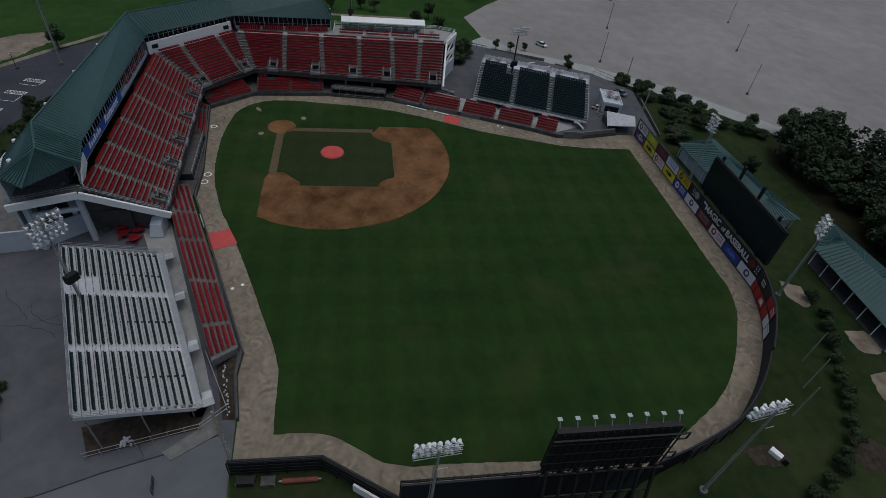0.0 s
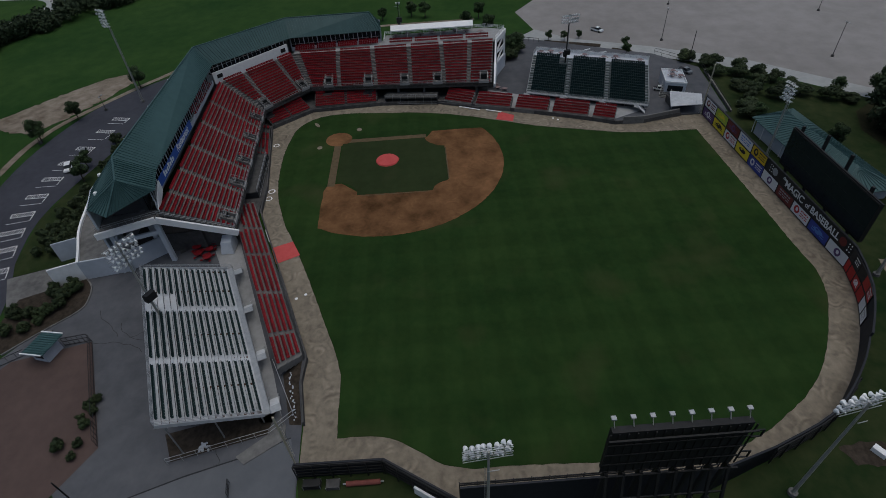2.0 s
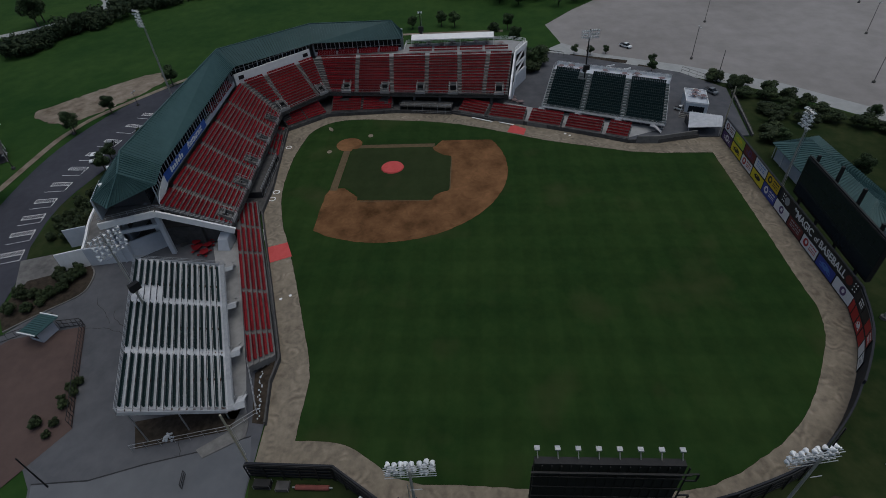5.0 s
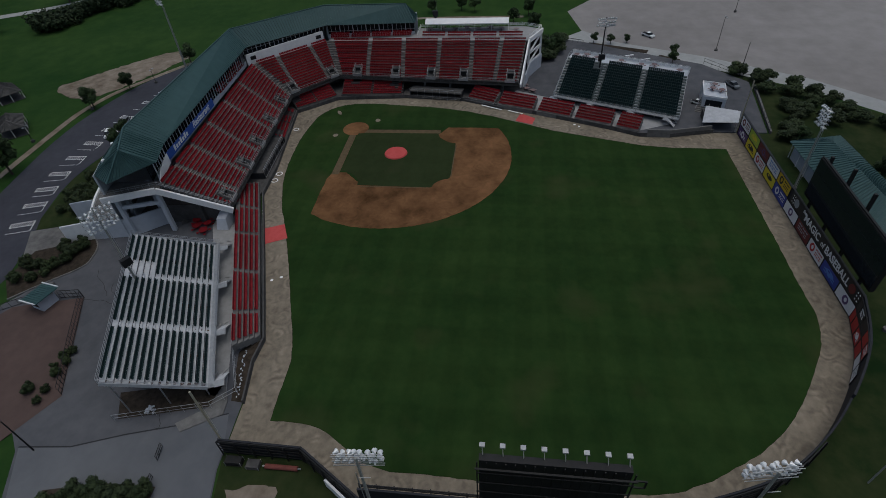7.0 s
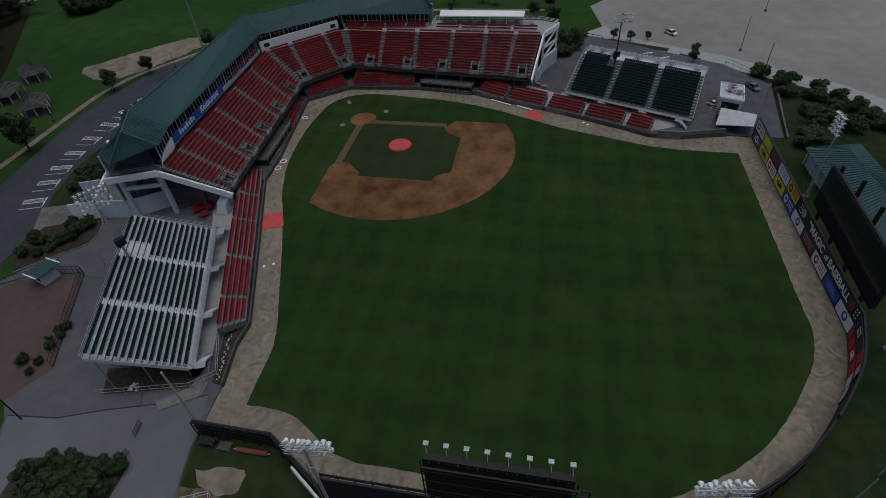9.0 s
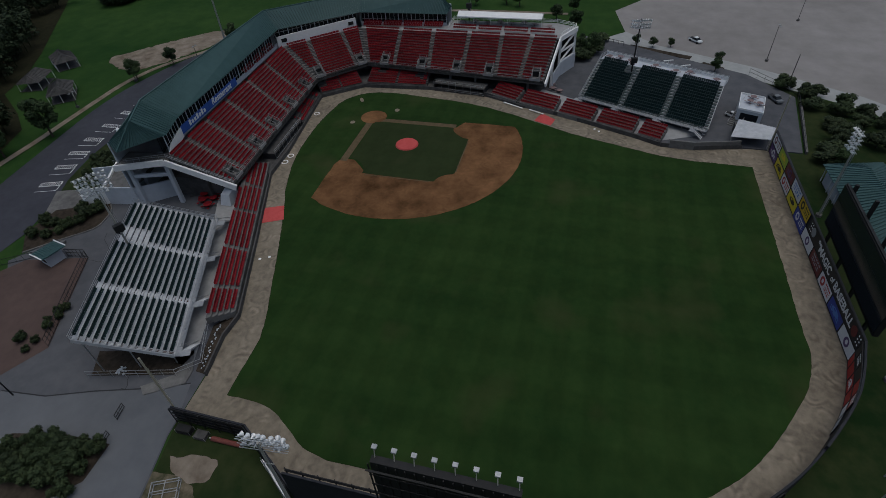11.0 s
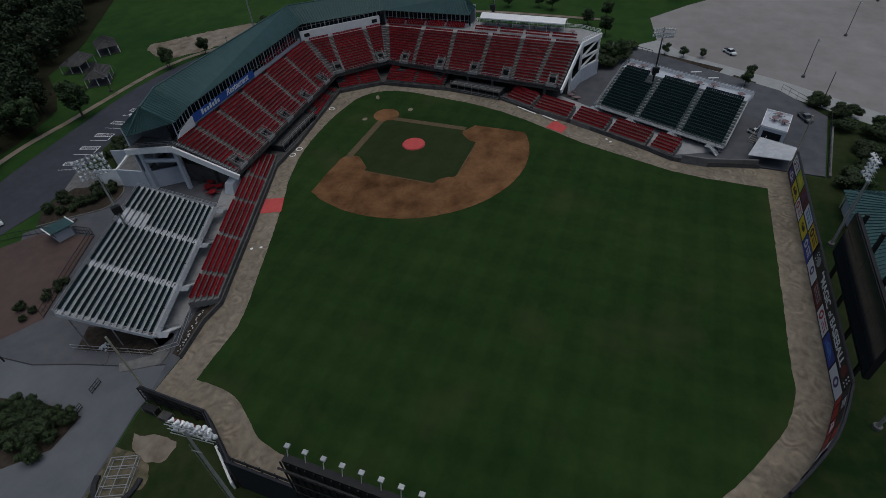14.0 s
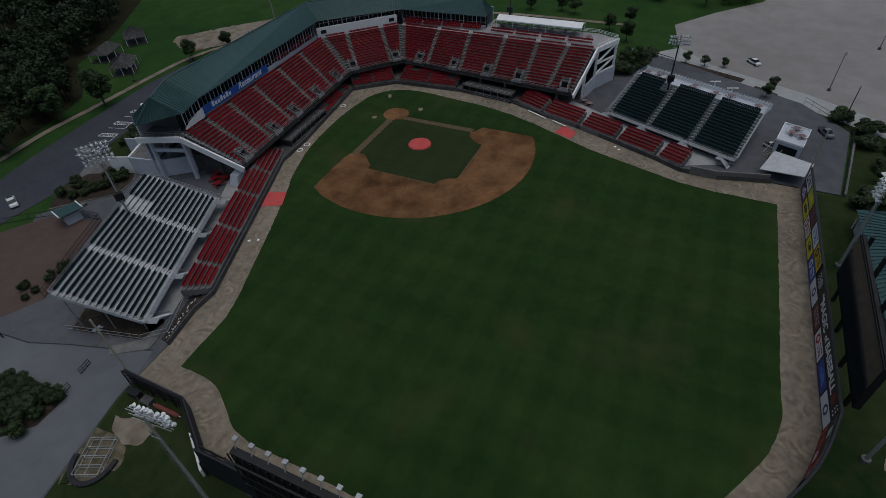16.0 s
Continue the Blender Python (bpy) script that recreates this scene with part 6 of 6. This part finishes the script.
# ---- picnic pavilions ----
def pavilion(pts, eave, ridge, inset, label, open_sides=True, roof_m=None):
    """A hipped roof over a four-cornered plan, on posts."""
    P = [Vector(p) for p in pts]
    c = (P[0] + P[1] + P[2] + P[3]) / 4
    thing = tagged(empty("pavilion", (c.x, c.y, -0.2)), label, "pavilion", "picnic pavilions")
    L = [p - c for p in P]
    r0, r1 = (L[0] + L[3]) / 2, (L[1] + L[2]) / 2
    r0, r1 = r0.lerp(r1, inset), r1.lerp(r0, inset)
    E = [(*p, eave) for p in L]
    R0, R1 = (*r0, ridge), (*r1, ridge)
    e = 0.03
    roof_plane(E[0], E[1], R1, R0, 1.1, thing, roof_m)
    roof_plane(E[3], E[2], R1, R0, 1.1, thing, roof_m)
    roof_plane(E[0], E[3], (R0[0] + e, R0[1], ridge), (R0[0] - e, R0[1], ridge), 1.1, thing, roof_m)
    roof_plane(E[1], E[2], (R1[0] + e, R1[1], ridge), (R1[0] - e, R1[1], ridge), 1.1, thing, roof_m)
    for a, b in zip(L, L[1:] + L[:1]):
        n = max(1, round((b - a).length / 4.5))
        for k in range(n):
            p = a.lerp(b, k / n) * 0.93
            ob = new("post", post_mesh(eave, 0.22, WHITE))
            ob.parent, ob.location = thing, (p.x, p.y, 0)
    if not open_sides:
        bm = bmesh.new()
        hexa(bm, [(*(p * 0.9), 0) for p in L], [(*(p * 0.9), eave - 0.05) for p in L])
        bmesh.ops.recalc_face_normals(bm, faces=bm.faces[:])
        part("wall", bm, STAND, thing)
    else:
        bm = bmesh.new()
        sheet(bm, [tuple(p * 0.95) for p in L], 0.03)
        part("floor_slab", bm, CONCRETE_DARK, thing)
    return thing


pavilion([(9.6, 115.2), (47.5, 116.8), (46.5, 131.5), (6.5, 128.5)], 4.0, 7.0, 0.18, "long pavilion with a hipped green metal roof", False)
pavilion([(57.6, 127.2), (86, 126.4), (84, 142.5), (48.2, 139.6)], 4.2, 6.6, 0.16, "open pavilion with a green metal roof on posts")
for x, y, t in ((-21.2, -134.5, 55), (-4.6, -131.5, 20), (2.0, -114.0, 40)):
    co, si = math.cos(radians(t)), math.sin(radians(t))
    pavilion([(x + a * co - b * si, y + a * si + b * co) for a, b in ((-5.5, -4), (5.5, -4), (5.5, 4), (-5.5, 4))], 2.9, 5.2, 0.2, "small picnic shelter with a grey roof on posts", True, CONCRETE_DARK)

# ---- parking lot lamps and slim poles ----
def lot_lamp(x, y, h=11.5):
    thing = tagged(empty("lot_lamp", (x, y, -0.2)), "slim dark pole with two small lamps on the gravel lot", "street lamp", "parking lot lamps")
    bm = bmesh.new()
    beam(bm, (0, 0, 0), (0, 0, h), 0.22, 0.22, 8, 0.6)
    part("pole", bm, DARK_STEEL, thing)
    bm = bmesh.new()
    beam(bm, (0, 0, -0.1), (0, 0, 0.6), 1.1, 1.1, 10)
    part("footing", bm, CONCRETE_DARK, thing)
    for s in (-1, 1):
        arm = bars("arm", [((0, 0, h - 0.1), (s * 0.8, 0.2, h))], 0.09, DARK_STEEL, thing)
        bm = bmesh.new()
        box(bm, s * 0.8 - 0.3, 0, h - 0.05, s * 0.8 + 0.3, 0.5, h + 0.15)
        part("lamp", bm, STEEL, arm)


for x, y in ((-34.2, 166.1), (-59.0, 115.6), (-115.6, 203.8), (-78.1, 187.0), (-98.2, 132.8), (-140, 150), (-160, 215)):
    lot_lamp(x, y)
for x, y, h in ((-13.0, -96.5, 5), (-33.5, -84.5, 5), (8, -103, 5)):
    lot_lamp(x, y, h)
for x, y, h, m in ((-38.0, 117.6, 11, DARK_STEEL), (86, 107, 9, POLE), (92, 103, 9, POLE), (97.5, 97, 9, POLE), (103.5, -31, 9, DARK_STEEL)):
    bm = bmesh.new()
    beam(bm, (0, 0, 0), (0, 0, h), 0.26, 0.26, 8, 0.7)
    ob = part("utility_pole", bm, m)
    ob.location = (x, y, -0.3)
    tagged(ob, "slim bare utility pole beside the fence", "pole", "slim poles")
for a, b in (((-66, 72), (-58, 92)), ((-54, 95), (-50, 101))):
    d = (Vector(b) - Vector(a)).normalized()
    o = Vector((-d.y, d.x)) * 3
    A, B = Vector(a), Vector(b)
    ground_patch("kerbed_island", [tuple(A - o * 0.4), tuple(B - o * 0.4), tuple(B + o * 0.5), tuple(A + o * 0.5)], 0.0, MULCH, "kerbed planting island with mulch", "planting bed", 0.25)
railing([(-72, 57.5, 0), (-66, 70, 0)], 1.3, DARK_STEEL, "dark rail fence at the edge of the lot", 2.0, 0.14, (1.0,))
for k in range(2):
    p = Vector((-49 + k * 3.2, 84 + k * 5.0))
    bm = bmesh.new()
    box(bm, -1.6, -0.2, 2.3, 1.6, 0.2, 2.5), box(bm, -0.1, -0.1, 0, 0.1, 0.1, 2.3)
    ob = part("shade_bar", bm, WHITE)
    ob.matrix_world = pose(p.x, p.y, 0, 0, 0, 110)
    tagged(ob, "white crossbar on a post behind the bleachers", "post")

# ---- trees ----
def foliage(rng, clumps, leaves, size, squash=1.0):
    """Leaf faces scattered over clumps: vertices and faces."""
    verts, faces = [], []
    for cx, cy, cz, r in clumps:
        for _ in range(leaves):
            d = Vector((rng.gauss(0, 1), rng.gauss(0, 1), rng.gauss(0, 1))).normalized()
            p = Vector((cx, cy, cz)) + Vector((d.x, d.y, d.z * squash)) * r * rng.uniform(0.55, 1.08)
            u = Vector((rng.gauss(0, 1), rng.gauss(0, 1), rng.gauss(0, 0.6))).normalized()
            w = (d + u * 0.7).cross(u).normalized()
            s = size * rng.uniform(0.6, 1.4)
            k = len(verts)
            verts += [tuple(p - u * s), tuple(p + w * s * 0.7), tuple(p + u * s), tuple(p - w * s * 0.7)]
            faces.append((k, k + 1, k + 2, k + 3))
    return verts, faces


def tree(seed, height, spread, leaves, size, leaf_m, label, name="tree", lean_trunk=True):
    rng = random.Random(seed)
    thing = tagged(empty(name), label, "tree" if name == "tree" else "shrub")
    bm = bmesh.new()
    th = height * 0.42 if name == "tree" else height * 0.25
    beam(bm, (0, 0, -0.3), (0, 0, th), height * 0.055, height * 0.055, 7, 0.7)
    clumps = []
    for k in range(9 if name == "tree" else 7):
        t = k * 2.4 + rng.uniform(-0.4, 0.4)
        rr = spread * rng.uniform(0.25, 0.62) * (0.5 if k == 0 else 1)
        cz = height * rng.uniform(0.42, 0.84) if k else height * 0.86
        clumps.append((rr * math.cos(t), rr * math.sin(t), cz, spread * rng.uniform(0.28, 0.46)))
        if name == "tree":
            beam(bm, (0, 0, th * rng.uniform(0.75, 1.0)), (clumps[-1][0] * 0.8, clumps[-1][1] * 0.8, cz), height * 0.024, height * 0.024, 5, 0.4)
    part("trunk", bm, BARK, thing)
    v, f = foliage(rng, clumps, leaves, size)
    me = bpy.data.meshes.new("crown")
    me.from_pydata(v, [], f)
    me.materials.append(leaf_m)
    crown = new("crown", me)
    crown.parent = thing
    return thing


T1 = tree(1, 8.0, 3.4, 330, 0.22, LEAF, "small leafy green tree beside the lot")
T2 = tree(2, 7.0, 2.8, 330, 0.2, LEAF, "small leafy green tree beside the lot")
S1 = tree(3, 2.4, 1.7, 260, 0.15, LEAF_SHRUB, "rounded dark green shrub in a planting bed", "shrub")
S2 = tree(4, 3.4, 2.2, 300, 0.18, LEAF_SHRUB, "dense dark green bush beside the fence", "shrub")
T1.matrix_world, T2.matrix_world, S1.matrix_world, S2.matrix_world = pose(-13.8, -96.2, -0.3), pose(-27.6, -91.0, -0.3), pose(60, -55, -0.1), pose(-38, 118, -0.2)
rt = random.Random(11)
for x, y, k in ((-49.9, -78.7, 1.0), (25.8, -96.2, 1.8), (38.5, -101.5, 1.9), (58, -98, 1.8), (-80, 52, 1.1), (-90, 44, 0.9), (-128, -184, 2.0), (-136, -186, 1.6), (-104, 27, 0.9), (-98, 50, 1.0), (-104, 8, 0.8), (-106, 21, 1.0), (-48, 98.5, 0.75), (-67, 86, 0.5), (-66, 80, 0.5), (-67, 74, 0.5),
                (-55, 100, 0.6), (-56, 57, 1.0), (-58, 60, 0.9), (-60, 55, 0.8), (22, 132, 1.0), (-3, 160, 1.2), (-9, 152, 0.7), (4, 121, 0.8), (11, -72, 0.8), (4, -74, 0.7)):
    copy_thing(T1 if rt.random() < 0.5 else T2, pose(x, y, -0.3, 0, 0, rt.uniform(0, 360)) @ Matrix.Diagonal((k * rt.uniform(0.9, 1.15), k, k * rt.uniform(0.85, 1.1), 1)))
for x, y, k in [(64 + rt.uniform(-3, 3), -60 + rt.uniform(-4, 4), rt.uniform(0.7, 1.1)) for _ in range(10)] + [(56 + rt.uniform(-2.5, 2.5), -56 + rt.uniform(-3, 3), rt.uniform(0.7, 1.1)) for _ in range(9)] \
        + [(36 + rt.uniform(-14, 8), -66 + rt.uniform(-5, 4), rt.uniform(0.9, 1.6)) for _ in range(26)] + [(8 + rt.uniform(-20, 14), -66 + rt.uniform(-5, 4), rt.uniform(0.8, 1.4)) for _ in range(18)] + [(111.5 + rt.uniform(-3.2, 4.5), -13.5 + rt.uniform(-9, 5.5), rt.uniform(0.9, 1.3)) for _ in range(34)] \
        + [(89 + rt.uniform(-6, 6), -38 + rt.uniform(-2.5, 2), rt.uniform(0.5, 0.85)) for _ in range(10)]:
    copy_thing(S1, pose(x, y, -0.15, 0, 0, rt.uniform(0, 360)) @ Matrix.Scale(k, 4))
HEDGE = [(-52, 57), (-56, 60), (-60, 58), (-64, 61), (-69, 61), (-58, 55), (-53, 54), (-36, 121), (-33, 125), (-40, 117), (-29, 129), (-25, 128), (-22, 133), (-18, 131), (-19, 138), (-14, 139), (-12, 127), (-9, 141), (-5, 146), (-2, 152), (-16, 124), (-8, 124), (-3, 122), (2, 119), (-8, 133), (-26, 122)]
for x, y in HEDGE:
    copy_thing(S2, pose(x + rt.uniform(-1, 1), y + rt.uniform(-1, 1), -0.25, 0, 0, rt.uniform(0, 360)) @ Matrix.Diagonal((rt.uniform(1.3, 2.0), rt.uniform(1.3, 1.9), rt.uniform(0.8, 1.3), 1)))
for x, y in ((70.1, 119.5), (75.1, 119.5), (78.5, 117.5), (82.5, 115.5), (86.5, 113.5), (90.5, 111.5), (93.5, 110), (96.5, 108.8), (100, 106.5), (103.0, 104.5), (105.5, 101.5), (107.6, 98.8), (110, 95), (112, 91), (114, 86)):
    copy_thing(S2, pose(x, y, -0.25, 0, 0, rt.uniform(0, 360)) @ Matrix.Scale(rt.uniform(0.7, 0.95), 4))


def woods(spots, seed, label, low=9, high=16):
    """A stand of trees too dense to count: trunks and leafy crowns in one mesh."""
    rng = random.Random(seed)
    verts, faces = [], []
    for x, y in spots:
        h = rng.uniform(low, high)
        clumps = [(x + rng.gauss(0, 1.7), y + rng.gauss(0, 1.7), h * rng.uniform(0.3, 0.95), rng.uniform(1.2, 2.6)) for _ in range(9)]
        v, f = foliage(rng, clumps, 54, 0.55)
        k = len(verts)
        verts += v
        faces += [tuple(i + k for i in q) for q in f]
        k = len(verts)
        verts += [(x - 0.2, y, -0.3), (x + 0.2, y, -0.3), (x + 0.1, y, h * 0.8), (x - 0.1, y, h * 0.8), (x, y - 0.2, -0.3), (x, y + 0.2, -0.3), (x, y + 0.1, h * 0.8), (x, y - 0.1, h * 0.8)]
        faces += [(k, k + 1, k + 2, k + 3), (k + 4, k + 5, k + 6, k + 7)]
    me = bpy.data.meshes.new("woods")
    me.from_pydata(verts, [], faces)
    me.materials.append(LEAF_DARK)
    tagged(new("woods", me), label, "trees", kind="stuff")


def scatter(poly, n, seed):
    rng = random.Random(seed)
    xs, ys = [p[0] for p in poly], [p[1] for p in poly]
    out = []
    while len(out) < n:
        x, y = rng.uniform(min(xs), max(xs)), rng.uniform(min(ys), max(ys))
        inside = False
        for (ax, ay), (bx, by) in zip(poly, poly[1:] + poly[:1]):
            if (ay > y) != (by > y) and x < (bx - ax) * (y - ay) / (by - ay) + ax:
                inside = not inside
        if inside:
            out.append((x, y))
    return out


woods(scatter([(4, 152), (14, 147), (45, 149), (95, 148), (110, 150), (110, 205), (40, 192), (8, 182), (-8, 170)], 190, 21), 31, "dark mixed woods behind the green-roofed pavilions", 6, 11)
woods(scatter([(78, -101), (44, -105), (26, -112), (16, -123), (4, -141), (-12, -147), (-30, -158), (-50, -172), (-82, -194), (-140, -238), (-150, -270), (0, -260), (90, -190), (120, -120), (104, -100)], 480, 22), 32, "dark dense woods beyond the meadow")
woods(scatter([(-80, -165), (-112, -154), (-134, -142), (-154, -124), (-179, -103), (-194, -107), (-168, -136), (-148, -153), (-118, -166), (-88, -175)], 105, 23), 33, "dark hedge of trees along the far side of the meadow", 3, 7)
woods(scatter([(-124, 72), (-131, 92), (-150, 105), (-210, 130), (-230, 60), (-200, -40), (-170, -40), (-150, 20)], 150, 24), 34, "dark woods behind the gravel lot")
woods(scatter([(-260, -160), (-200, -190), (-180, -230), (-300, -330), (-420, -200), (-380, 100), (-240, 60), (-230, -60)], 150, 25), 35, "distant dark woods at the end of the meadow", 10, 18)
woods(scatter([(-60, 420), (-300, 300), (-420, 240), (-460, 330), (-300, 480), (-60, 520)], 90, 26), 36, "distant dark woods beyond the gravel lot", 10, 18)
FAR_ROAD = smooth_line([(-104, -215), (-122, -186), (-139, -172), (-152, -165), (-176, -150), (-235, -112)], 4)
ground_patch("far_road", offset_line(FAR_ROAD, 3.2) + offset_line(FAR_ROAD, -3.2)[::-1], -0.15, GRAVEL_PALE, "pale far road beyond the hedge", "road")
SIDE_ROAD = smooth_line([(-150, -166), (-166, -168), (-178, -180), (-182, -205)], 4)
ground_patch("far_road", offset_line(SIDE_ROAD, 2.6) + offset_line(SIDE_ROAD, -2.6)[::-1], -0.14, GRAVEL_PALE, "pale curved drive joining the far road", "road")


def far_house(x, y, turn):
    """A white house with a pitched grey roof."""
    thing = tagged(empty("house", (x, y, -0.3), turn), "white house with a grey pitched roof beyond the hedge", "house")
    bm = bmesh.new()
    box(bm, -7, -4.5, 0, 7, 4.5, 5.6)
    part("wall", bm, WHITE, thing)
    roof_plane((-7.5, -5.1, 5.5), (7.5, -5.1, 5.5), (7.5, 0, 8.2), (-7.5, 0, 8.2), 3.0, thing, CONCRETE_DARK)
    roof_plane((-7.5, 5.1, 5.5), (7.5, 5.1, 5.5), (7.5, 0, 8.2), (-7.5, 0, 8.2), 3.0, thing, CONCRETE_DARK)
    for z in (1.0, 3.6):
        for k in range(5):
            bm = bmesh.new()
            box(bm, -5.9 + k * 2.5, -4.58, z, -4.7 + k * 2.5, -4.5, z + 1.4)
            part("window", bm, GLASS, thing)
    for y1 in (-2, 2):
        bm = bmesh.new()
        box(bm, 7.0, y1 - 0.6, 3.4, 7.08, y1 + 0.6, 4.8)
        part("window", bm, GLASS, thing)


far_house(-173, -158, 60)
